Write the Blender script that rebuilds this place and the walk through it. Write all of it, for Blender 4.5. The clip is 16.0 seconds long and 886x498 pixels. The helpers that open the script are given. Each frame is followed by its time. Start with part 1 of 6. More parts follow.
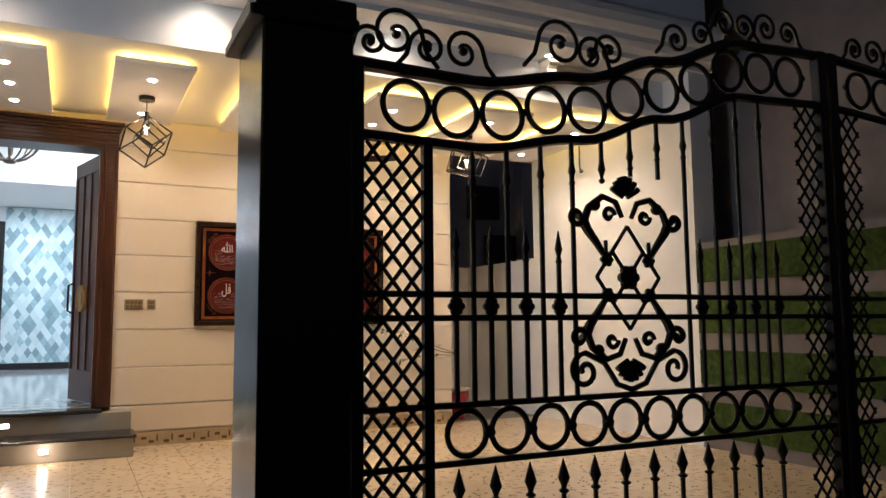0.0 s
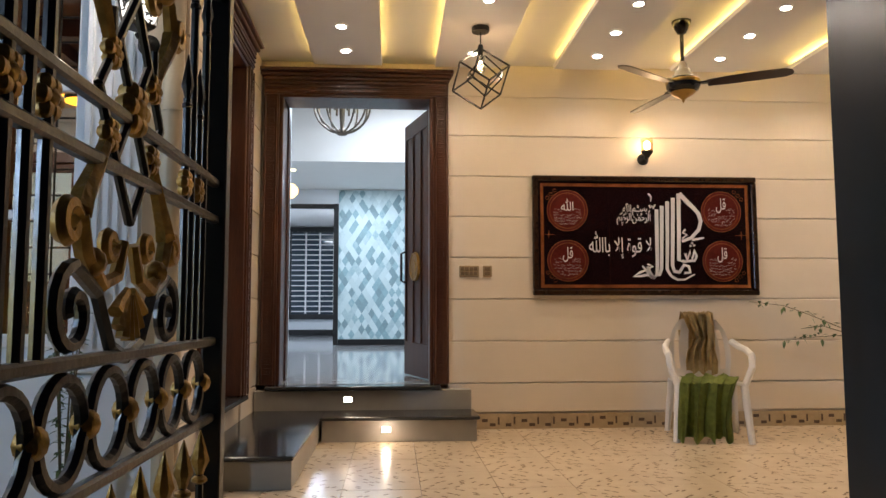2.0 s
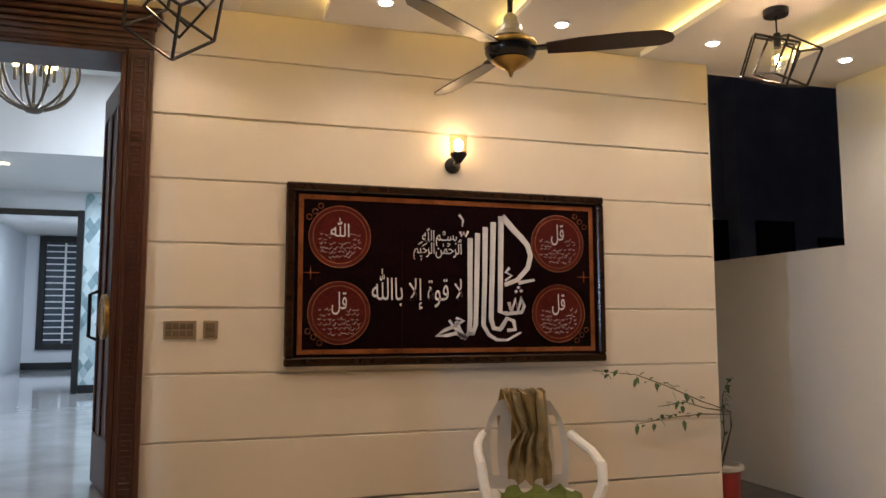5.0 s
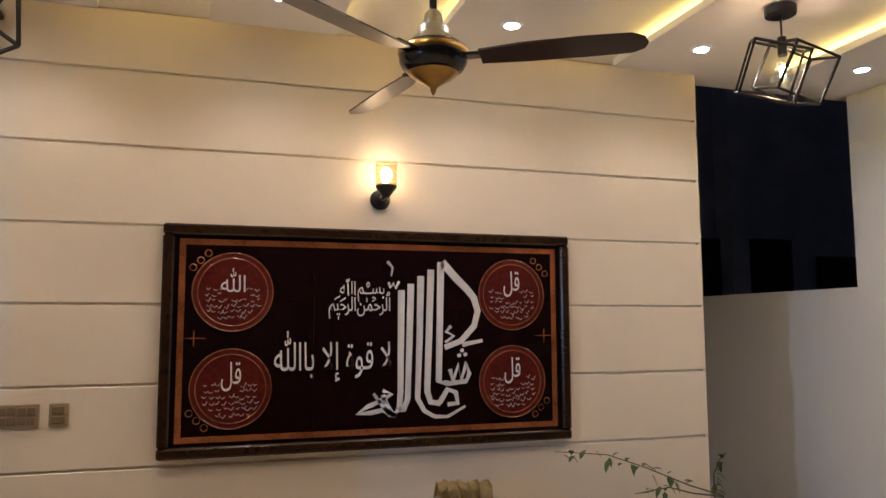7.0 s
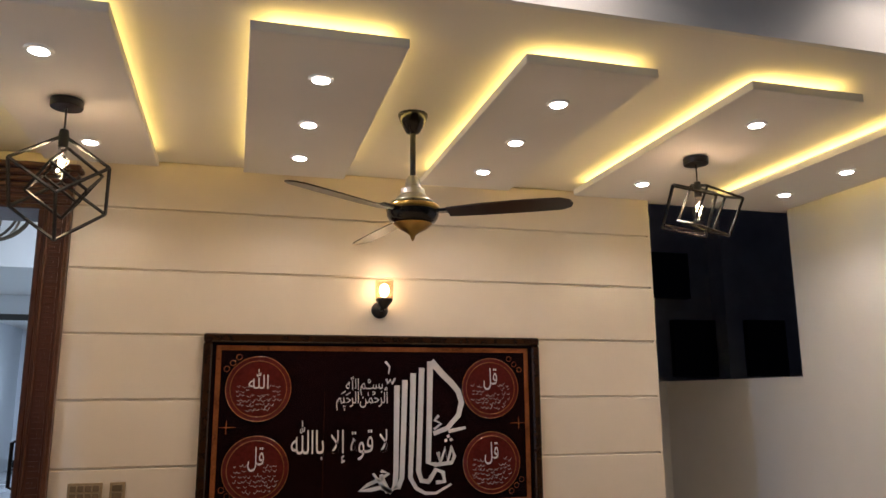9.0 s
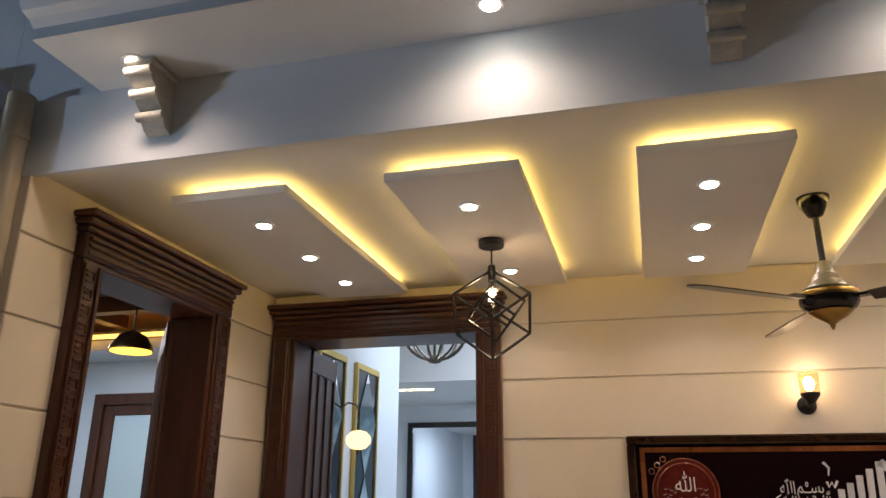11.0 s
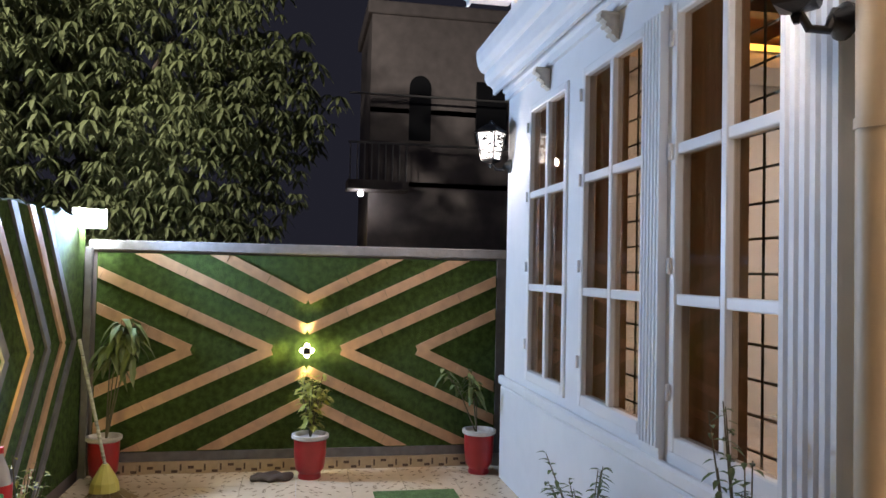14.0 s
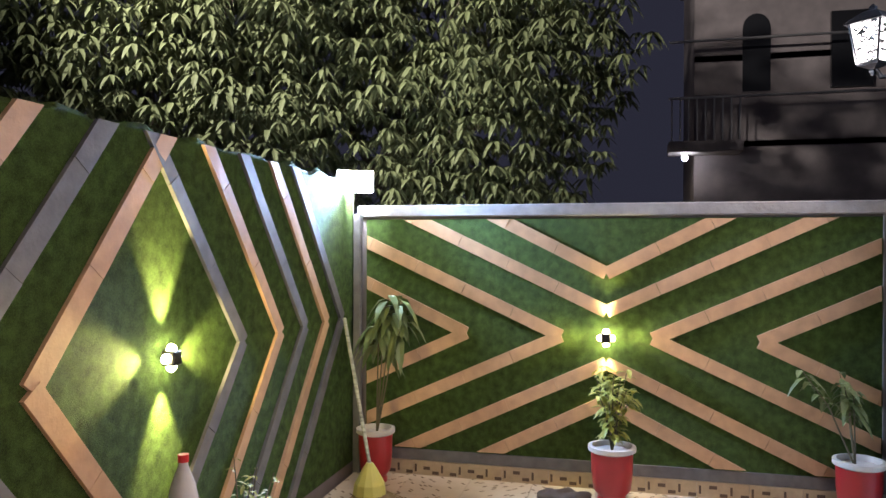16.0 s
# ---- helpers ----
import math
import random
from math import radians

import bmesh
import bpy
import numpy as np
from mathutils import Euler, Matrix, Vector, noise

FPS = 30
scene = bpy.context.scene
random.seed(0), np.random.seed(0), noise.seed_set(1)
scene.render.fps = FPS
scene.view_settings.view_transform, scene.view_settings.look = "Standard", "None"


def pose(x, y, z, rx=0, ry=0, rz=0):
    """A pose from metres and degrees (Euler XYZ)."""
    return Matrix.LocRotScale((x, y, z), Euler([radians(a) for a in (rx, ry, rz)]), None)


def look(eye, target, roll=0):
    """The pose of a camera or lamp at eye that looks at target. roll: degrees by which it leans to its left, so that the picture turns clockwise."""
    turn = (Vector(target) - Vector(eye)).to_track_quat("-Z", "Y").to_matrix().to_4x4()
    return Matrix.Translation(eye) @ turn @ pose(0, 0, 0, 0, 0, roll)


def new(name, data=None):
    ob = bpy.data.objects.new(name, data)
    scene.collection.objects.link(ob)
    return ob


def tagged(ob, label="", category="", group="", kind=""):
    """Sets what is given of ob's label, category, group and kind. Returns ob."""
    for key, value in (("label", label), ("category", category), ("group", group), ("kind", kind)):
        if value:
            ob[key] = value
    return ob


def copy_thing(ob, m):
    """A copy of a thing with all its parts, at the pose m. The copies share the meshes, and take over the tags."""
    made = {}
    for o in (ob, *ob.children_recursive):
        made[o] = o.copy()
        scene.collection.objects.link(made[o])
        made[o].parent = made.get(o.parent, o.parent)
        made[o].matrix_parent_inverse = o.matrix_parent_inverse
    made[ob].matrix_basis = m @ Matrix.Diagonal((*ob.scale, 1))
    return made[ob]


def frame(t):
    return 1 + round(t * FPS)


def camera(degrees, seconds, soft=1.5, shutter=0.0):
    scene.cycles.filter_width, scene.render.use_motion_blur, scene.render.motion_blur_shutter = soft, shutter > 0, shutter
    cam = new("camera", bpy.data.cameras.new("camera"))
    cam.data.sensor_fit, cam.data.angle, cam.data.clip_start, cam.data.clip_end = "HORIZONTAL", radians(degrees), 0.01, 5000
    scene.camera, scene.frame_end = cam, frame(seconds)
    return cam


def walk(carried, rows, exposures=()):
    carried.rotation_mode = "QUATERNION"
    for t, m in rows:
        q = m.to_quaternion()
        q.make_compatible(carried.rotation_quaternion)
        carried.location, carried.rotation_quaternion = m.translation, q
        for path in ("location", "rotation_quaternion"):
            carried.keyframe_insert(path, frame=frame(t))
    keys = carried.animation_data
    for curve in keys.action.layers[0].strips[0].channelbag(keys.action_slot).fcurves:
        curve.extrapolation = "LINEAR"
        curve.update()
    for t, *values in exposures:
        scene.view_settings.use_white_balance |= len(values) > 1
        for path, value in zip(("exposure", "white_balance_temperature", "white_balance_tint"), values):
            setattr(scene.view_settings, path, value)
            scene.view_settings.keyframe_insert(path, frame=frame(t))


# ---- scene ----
cam = camera(61.4, 16.0)
PATH = [
    (0, (-0.01, 0.34, 1.033), (0.869, 2.125, 1.233), -0.5),
    (0.5, (-0.102, 0.485, 1.019), (0.601, 2.347, 1.214), -0.1),
    (1, (-0.151, 0.765, 0.981), (0.258, 2.714, 1.17), -0.0),
    (1.5, (-0.137, 1.091, 0.899), (0.068, 3.072, 1.082), -0.2),
    (2, (-0.143, 1.591, 0.899), (-0.011, 3.58, 1.07), -0.1),
    (2.5, (-0.106, 1.961, 0.908), (0.007, 3.95, 1.089), -0.1),
    (3, (0.007, 2.299, 1.061), (0.112, 4.288, 1.24), 0.0),
    (3.5, (0.101, 2.674, 1.086), (0.342, 4.651, 1.272), 0.1),
    (4, (0.245, 2.9, 1.174), (0.69, 4.841, 1.367), -0.0),
    (4.5, (0.43, 3.203, 1.206), (0.997, 5.111, 1.401), -0.1),
    (7, (1.138, 4.169, 1.572), (1.736, 6.067, 1.774), -0.2),
    (7.5, (1.159, 3.948, 1.589), (1.831, 5.82, 1.803), -0.2),
    (8, (1.123, 3.728, 1.627), (1.847, 5.578, 1.852), -0.2),
    (10.3, (1.111, 3.183, 1.685), (0.987, 5.082, 2.301), 0.4),
    (10.5, (1.101, 3.18, 1.687), (0.867, 5.066, 2.31), 0.4),
    (11, (1.086, 3.206, 1.675), (0.587, 5.036, 2.307), 0.4),
    (11.5, (1.047, 3.262, 1.662), (0.283, 4.997, 2.3), 0.2),
    (12, (0.989, 3.322, 1.63), (-0.078, 4.901, 2.235), 0.7),
    (12.5, (0.992, 3.491, 1.541), (-0.487, 4.773, 1.951), 3.2),
    (12.9, (0.926, 3.589, 1.489), (-0.775, 4.61, 1.741), 2.4),
    (13, (0.918, 3.615, 1.493), (-0.818, 4.583, 1.720), 2.5),
    (13.2, (0.848, 3.672, 1.464), (-0.967, 4.496, 1.64), 2.4),
    (13.5, (0.761, 3.713, 1.474), (-1.125, 4.368, 1.594), 2.0),
    (14, (0.511, 3.803, 1.492), (-1.454, 4.173, 1.551), 1.2),
    (14.5, (0.176, 3.885, 1.477), (-1.823, 3.960, 1.501), 0.8),
    (15, (-0.147, 3.937, 1.472), (-2.142, 3.789, 1.476), 0.5),
    (15.5, (-0.49, 3.985, 1.430), (-2.465, 3.662, 1.424), 0.2),
    (16, (-0.799, 4.000, 1.389), (-2.739, 3.514, 1.388), 0.2),
]
walk(cam, [(t, look(eye, target, roll)) for t, eye, target, roll in PATH],
     [(0, 0.8, 6500, 10), (1.5, 0.65, 6500, 10), (3, 0.45, 6500, 10), (4.5, 0.35, 6500, 10), (7, 0.2, 5750, 10), (10.5, 0.05, 6150, 10), (11.5, 0.05, 6200, 10), (12.5, 0.3, 6300, 13), (13.2, 0.75, 6450, 16), (14, 0.95, 6500, 17), (15, 1.4, 6500, 19), (16, 1.6, 6150, 21)])

# ---- world and light ----
world = bpy.data.worlds.new("night")
scene.world = world
world.use_nodes = True
world.node_tree.nodes["Background"].inputs[0].default_value = (0.0070, 0.0073, 0.0108, 1)
world.node_tree.nodes["Background"].inputs[1].default_value = 1.0
scene.view_settings.exposure = 0.0

WARM = (1.0, 0.64, 0.36)
WHITE = (1.0, 0.78, 0.61)
COOL = (0.74, 0.85, 1.0)
FLOOD = (0.40, 0.63, 1.0)


def lamp(name, kind, m, power, colour, size=0.05, spot=None, blend=0.6, spread=None):
    d = bpy.data.lights.new(name, kind)
    d.energy, d.color = power, colour
    if kind == "AREA":
        d.shape, d.size = "DISK", size
        if spread:
            d.spread = radians(spread)
    else:
        d.shadow_soft_size = size
    if kind == "SPOT":
        d.spot_size, d.spot_blend = radians(spot), blend
    ob = new(name, d)
    ob.matrix_world = m
    return ob


PANEL_X = [-0.50, 0.435, 1.375, 2.32, 3.25, 4.18]
DOWN_Y = [6.0, 6.48, 6.95]
for i, px in enumerate(PANEL_X):
    for j, py in enumerate(DOWN_Y):
        if not (i in (1, 4) and j == 1):
            lamp("downlight_lamp", "SPOT", pose(px, py, 2.80), 9.8, WHITE, 0.03, 138, 0.55)
for bx in (0.435, 3.26):
    lamp("bulb_lamp", "POINT", pose(bx, 6.46, 2.575), 2.5, WARM, 0.025)
SOFFIT_X = [-0.65, 0.69, 2.03, 3.37]
for sx in SOFFIT_X:
    lamp("soffit_lamp", "SPOT", pose(sx, 5.16, 3.17), 12, WHITE, 0.04, 160, 1.0)
for sx in (-2.30, -3.20, -4.1, -4.95):
    lamp("soffit_lamp", "SPOT", pose(sx, 5.16, 3.62), 22, WHITE, 0.04, 160, 1.0)
lamp("sconce_lamp", "POINT", pose(1.88, 7.36, 2.255), 2.2, WARM, 0.03)
for lx, ly in ((-1.37, 5.02), (-5.16, 5.09)):
    lamp("lantern_lamp", "POINT", pose(lx, ly, 2.38), 5, (1, 0.90, 0.80), 0.04)
lamp("flood_lamp", "SPOT", look((-5.42, 2.24, 1.86), (-2.3, 5.0, 2.4)), 240, FLOOD, 0.06, 165, 0.4)
lamp("step_lamp", "POINT", pose(-0.48, 7.36, 0.27), 0.5, WHITE, 0.02)
lamp("step_lamp", "POINT", pose(-0.19, 6.83, 0.10), 0.8, WHITE, 0.02)
for c, out, side, power in (((-5.555, 3.858, .835), (1, 0, 0), (0, 1, 0), 8), ((-3.42, 2.23, .95), (0, 1, 0), (1, 0, 0), 34)):
    c, out, side = Vector(c), Vector(out), Vector(side)
    for e in (side, -side, Vector((0, 0, 1)), Vector((0, 0, -1))):
        lamp("star_lamp", "SPOT", look(c + e * .075, c + e * .5 - out * .06), power * (1.0 if e.z else .4), (1, 0.88, 0.34), 0.012, 58 if e.z else 72, 0.8)
lamp("hall_lamp", "AREA", pose(0.2, 10.5, 3.85), 85, COOL, 1.6)
lamp("hall_lamp", "AREA", pose(-0.6, 13.3, 2.96), 30, COOL, 0.6)
lamp("hall_lamp", "AREA", pose(-1.8, 17, 2.96), 40, COOL, 0.6)
lamp("room_lamp", "AREA", pose(-4.0, 8.9, 3.08), 34, COOL, 0.5)
lamp("room_lamp", "AREA", pose(-3.3, 7.0, 3.28), 24, WARM, 0.5)
# added fill spot without a fixture, aimed at the trees to brighten their leaves
lamp("tree_fill_spot", "SPOT", look((-3.2, -0.9, 5.6), (-8.6, 1.3, 3.9)), 2100, (1.0, 0.98, 0.88), 0.15, 72, 0.9)


# ---- materials ----
def mat(name, colour, rough=0.6, metal=0.0, grain=0.0, scale=20.0, dark=0.75, bump=0.0, bscale=80.0, stretch=(1, 1, 1), emit=0.0, spec=0.5):
    """Principled surface whose colour wanders between colour and a darker tone, with fine relief."""
    m = bpy.data.materials.new(name)
    m.use_nodes = True
    nt = m.node_tree
    b = nt.nodes["Principled BSDF"]
    b.inputs["Roughness"].default_value = rough
    b.inputs["Metallic"].default_value = metal
    b.inputs["Specular IOR Level"].default_value = spec
    b.inputs["Base Color"].default_value = (*colour, 1)
    if emit:
        b.inputs["Emission Color"].default_value = (*colour, 1)
        b.inputs["Emission Strength"].default_value = emit
    if grain or bump:
        tc = nt.nodes.new("ShaderNodeTexCoord")
        mp = nt.nodes.new("ShaderNodeMapping")
        mp.inputs["Scale"].default_value = stretch
        nt.links.new(tc.outputs["Object"], mp.inputs["Vector"])
    if grain:
        n1 = nt.nodes.new("ShaderNodeTexNoise")
        n1.inputs["Scale"].default_value = scale
        n1.inputs["Detail"].default_value = 6
        n2 = nt.nodes.new("ShaderNodeTexNoise")
        n2.inputs["Scale"].default_value = scale * 0.09
        for n in (n1, n2):
            nt.links.new(mp.outputs[0], n.inputs["Vector"])
        add = nt.nodes.new("ShaderNodeMath")
        add.operation = "ADD"
        nt.links.new(n1.outputs[0], add.inputs[0])
        nt.links.new(n2.outputs[0], add.inputs[1])
        mr = nt.nodes.new("ShaderNodeMapRange")
        mr.inputs["From Min"].default_value, mr.inputs["From Max"].default_value = 0.7, 1.3
        mr.inputs["To Max"].default_value = grain
        nt.links.new(add.outputs[0], mr.inputs["Value"])
        mx = nt.nodes.new("ShaderNodeMix")
        mx.data_type = "RGBA"
        mx.inputs[6].default_value = (*colour, 1)
        mx.inputs[7].default_value = (*[c * dark for c in colour], 1)
        nt.links.new(mr.outputs[0], mx.inputs[0])
        nt.links.new(mx.outputs[2], b.inputs["Base Color"])
    if bump:
        n3 = nt.nodes.new("ShaderNodeTexNoise")
        n3.inputs["Scale"].default_value = bscale
        n3.inputs["Detail"].default_value = 4
        nt.links.new(mp.outputs[0], n3.inputs["Vector"])
        bp = nt.nodes.new("ShaderNodeBump")
        bp.inputs["Strength"].default_value = bump
        bp.inputs["Distance"].default_value = 0.01
        nt.links.new(n3.outputs[0], bp.inputs["Height"])
        nt.links.new(bp.outputs[0], b.inputs["Normal"])
    return m


def glow(name, colour, strength):
    m = bpy.data.materials.new(name)
    m.use_nodes = True
    nt = m.node_tree
    nt.nodes.clear()
    e = nt.nodes.new("ShaderNodeEmission")
    e.inputs[0].default_value, e.inputs[1].default_value = (*colour, 1), strength
    o = nt.nodes.new("ShaderNodeOutputMaterial")
    nt.links.new(e.outputs[0], o.inputs[0])
    return m


def glass(name, colour=(1, 1, 1), rough=0.0, mixed=0.88):
    """Thin pane: mostly clear, with a Fresnel-driven gloss."""
    m = bpy.data.materials.new(name)
    m.use_nodes = True
    nt = m.node_tree
    nt.nodes.clear()
    t = nt.nodes.new("ShaderNodeBsdfTransparent")
    t.inputs[0].default_value = (*[c * mixed for c in colour], 1)
    g = nt.nodes.new("ShaderNodeBsdfGlossy")
    g.inputs["Roughness"].default_value = rough
    lw = nt.nodes.new("ShaderNodeLayerWeight")
    lw.inputs[0].default_value = 0.5
    pw = nt.nodes.new("ShaderNodeMath")
    pw.operation = "POWER"
    pw.inputs[1].default_value = 5.0
    nt.links.new(lw.outputs["Facing"], pw.inputs[0])
    f = nt.nodes.new("ShaderNodeMath")
    f.operation = "MULTIPLY_ADD"
    f.inputs[1].default_value, f.inputs[2].default_value = 0.8, 0.04
    nt.links.new(pw.outputs[0], f.inputs[0])
    mx = nt.nodes.new("ShaderNodeMixShader")
    nt.links.new(f.outputs[0], mx.inputs[0])
    nt.links.new(t.outputs[0], mx.inputs[1])
    nt.links.new(g.outputs[0], mx.inputs[2])
    o = nt.nodes.new("ShaderNodeOutputMaterial")
    nt.links.new(mx.outputs[0], o.inputs[0])
    return m


CREAM = mat("cream_paint", (0.75, 0.65, 0.52), 0.42, grain=0.5, scale=9, dark=0.93, bump=0.05, bscale=160)
WHITEP = mat("white_paint", (0.80, 0.79, 0.77), 0.6, grain=0.5, scale=6, dark=0.92, bump=0.06, bscale=120)
CEILP = mat("ceiling_paint", (0.80, 0.78, 0.75), 0.7, grain=0.4, scale=5, dark=0.94, bump=0.03)
STUCCO = mat("facade_paint", (0.76, 0.77, 0.78), 0.55, grain=0.6, scale=7, dark=0.88, bump=0.08, bscale=90)
CLEARWOOD = mat("dark_wood", (0.105, 0.036, 0.017), 0.34, grain=0.9, scale=30, dark=0.45, bump=0.15, bscale=40, stretch=(6, 6, 0.5))
LEAFWOOD = mat("door_wood", (0.105, 0.040, 0.021), 0.5, grain=0.9, scale=26, dark=0.5, bump=0.15, bscale=40, stretch=(6, 6, 0.5))
IRON = mat("black_iron", (0.012, 0.011, 0.011), 0.33, 0.0, grain=0.6, scale=30, dark=0.6, bump=0.12, bscale=70)
GOLD = mat("gold_paint", (0.50, 0.29, 0.06), 0.42, 0.45, grain=0.9, scale=60, dark=0.45, bump=0.3, bscale=90)
GRANITE = mat("black_granite", (0.030, 0.030, 0.032), 0.12, grain=0.9, scale=90, dark=0.5)
MARBLE = mat("grey_marble", (0.40, 0.37, 0.32), 0.3, grain=0.9, scale=6, dark=0.75, bump=0.03)
STEEL = mat("steel", (0.45, 0.43, 0.40), 0.3, 0.9, grain=0.4, scale=40)
PIPE = mat("pipe_plastic", (0.46, 0.38, 0.26), 0.5, grain=0.6, scale=8, dark=0.75)
PVC = mat("white_window_paint", (0.80, 0.80, 0.80), 0.35, grain=0.4, scale=8, dark=0.9)
STREET = mat("street_concrete", (0.16, 0.15, 0.14), 0.9, grain=0.9, scale=7, dark=0.5, bump=0.5, bscale=50)
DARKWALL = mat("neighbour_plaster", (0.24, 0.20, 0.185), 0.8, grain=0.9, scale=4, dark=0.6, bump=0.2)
STRIPWARM = glow("led_strip", (1.0, 0.66, 0.17), 9.5)
LED = glow("led_disc", (1.0, 0.93, 0.80), 40)
FILAMENT = glow("bulb_filament", (1.0, 0.72, 0.36), 60)
CLEAR = glass("clear_glass")
BROWNGLASS = glass("tinted_glass", (0.88, 0.80, 0.70))


# ---- mesh tools ----
def box(bm, x0, x1, y0, y1, z0, z1):
    r = bmesh.ops.create_cube(bm, size=1)
    for v in r["verts"]:
        v.co = Vector((x0 + (v.co.x + .5) * (x1 - x0), y0 + (v.co.y + .5) * (y1 - y0), z0 + (v.co.z + .5) * (z1 - z0)))
    return r["verts"]


def bevelled(bm, w, segments=1):
    bmesh.ops.bevel(bm, geom=bm.edges[:], offset=w, segments=segments, affect="EDGES", profile=0.5)
    return bm


def rod(bm, a, b, r, n=8, r2=None):
    """A round bar from a to b."""
    a, b = Vector(a), Vector(b)
    d = b - a
    m = Matrix.Translation((a + b) / 2) @ d.to_track_quat("Z", "Y").to_matrix().to_4x4()
    bmesh.ops.create_cone(bm, cap_ends=True, segments=n, radius1=r, radius2=r if r2 is None else r2, depth=d.length, matrix=m)


def lathe(bm, centre, profile, n=24, axis=None):
    """Revolve (radius, height) pairs about an upright axis through centre, or about axis (a matrix)."""
    m = Matrix.Translation(centre) if axis is None else Matrix.Translation(centre) @ axis
    rings = []
    for r, h in profile:
        rings.append([bm.verts.new(m @ Vector((max(r, 1e-4) * math.cos(2 * math.pi * i / n), max(r, 1e-4) * math.sin(2 * math.pi * i / n), h))) for i in range(n)])
    for a, b in zip(rings, rings[1:]):
        for i in range(n):
            bm.faces.new((a[i], a[(i + 1) % n], b[(i + 1) % n], b[i]))
    bm.faces.new(rings[0][::-1])
    bm.faces.new(rings[-1])


def tube(bm, pts, r, n=6, taper=None, closed=False):
    """A bar swept along points; r may shrink to taper at the end."""
    pts = [Vector(p) for p in pts]
    rings = []
    last = None
    k = len(pts)
    for i, p in enumerate(pts):
        if closed:
            d = pts[(i + 1) % k] - pts[i - 1]
        else:
            d = pts[min(i + 1, k - 1)] - pts[max(i - 1, 0)]
        d.normalize()
        if last is None:
            u = d.orthogonal().normalized()
        else:
            u = (last - d * last.dot(d)).normalized()
        last = u
        w = d.cross(u)
        rr = r if taper is None else r + (taper - r) * i / (k - 1)
        rings.append([bm.verts.new(p + rr * (math.cos(2 * math.pi * j / n) * u + math.sin(2 * math.pi * j / n) * w)) for j in range(n)])
    pairs = list(zip(rings, rings[1:])) + ([(rings[-1], rings[0])] if closed else [])
    for a, b in pairs:
        for j in range(n):
            bm.faces.new((a[j], a[(j + 1) % n], b[(j + 1) % n], b[j]))
    if not closed:
        bm.faces.new(rings[0][::-1])
        bm.faces.new(rings[-1])


def ring(bm, c, r, thick, normal="y", n=28, m=6):
    pts = []
    for i in range(n):
        a = 2 * math.pi * i / n
        u, w = r * math.cos(a), r * math.sin(a)
        pts.append((c[0] + u, c[1], c[2] + w) if normal == "y" else (c[0], c[1] + u, c[2] + w) if normal == "x" else (c[0] + u, c[1] + w, c[2]))
    tube(bm, pts, thick, m, closed=True)


def ball(bm, c, r, squash=(1, 1, 1), n=10):
    bmesh.ops.create_uvsphere(bm, u_segments=n, v_segments=max(6, n - 4), radius=r, matrix=Matrix.Translation(c) @ Matrix.Diagonal((*squash, 1)))


def profile_run(bm, prof, a, b, out, up=(0, 0, 1)):
    """A moulding: profile of (out, up) pairs run from a to b."""
    a, b, out, up = Vector(a), Vector(b), Vector(out), Vector(up)
    ra = [bm.verts.new(a + out * p + up * q) for p, q in prof]
    rb = [bm.verts.new(b + out * p + up * q) for p, q in prof]
    k = len(prof)
    for i in range(k):
        bm.faces.new((ra[i], ra[(i + 1) % k], rb[(i + 1) % k], rb[i]))
    bm.faces.new(ra[::-1])
    bm.faces.new(rb)
    bmesh.ops.recalc_face_normals(bm, faces=bm.faces[:])


def offset_of(ob):
    while ob.parent:
        ob = ob.parent
    return ob.location.copy()


def thing(name, base, label="", category="", group="", kind=""):
    ob = new(name)
    ob.empty_display_size = 0.1
    ob.location = base
    return tagged(ob, label, category, group, kind)


def part(name, bm, material, parent, label="", smooth=False):
    off = offset_of(parent) if parent else Vector()
    me = bpy.data.meshes.new(name)
    if parent:
        bmesh.ops.translate(bm, verts=bm.verts[:], vec=-off)
    bm.to_mesh(me)
    bm.free()
    me.materials.append(material)
    if smooth:
        for p in me.polygons:
            p.use_smooth = True
        me.set_sharp_from_angle(angle=radians(40))
    ob = new(name, me)
    ob.parent = parent
    if label:
        ob["label"] = label
    return ob


def structure(name, material, *boxes, label="", category="", bevel=0.0):
    bm = bmesh.new()
    for b in boxes:
        box(bm, *b)
    if bevel:
        bevelled(bm, bevel)
    ob = part(name, bm, material, None)
    return tagged(ob, label, category, kind="structure")


def B(*boxes, bevel=0.0):
    bm = bmesh.new()
    for b in boxes:
        box(bm, *b)
    if bevel:
        bevelled(bm, bevel)
    return bm

# ---- large structure ----
structure("ground", STREET, (-60, 60, -40, 2.0, -0.70, -0.42), label="grey concrete street outside the gate", category="street")
structure("ground_garden_far", STREET, (-60, -5.85, 2.0, 60, -0.70, -0.42), (4.95, 60, 2.0, 60, -0.70, -0.42), label="dark bare ground beyond the boundary walls", category="ground")

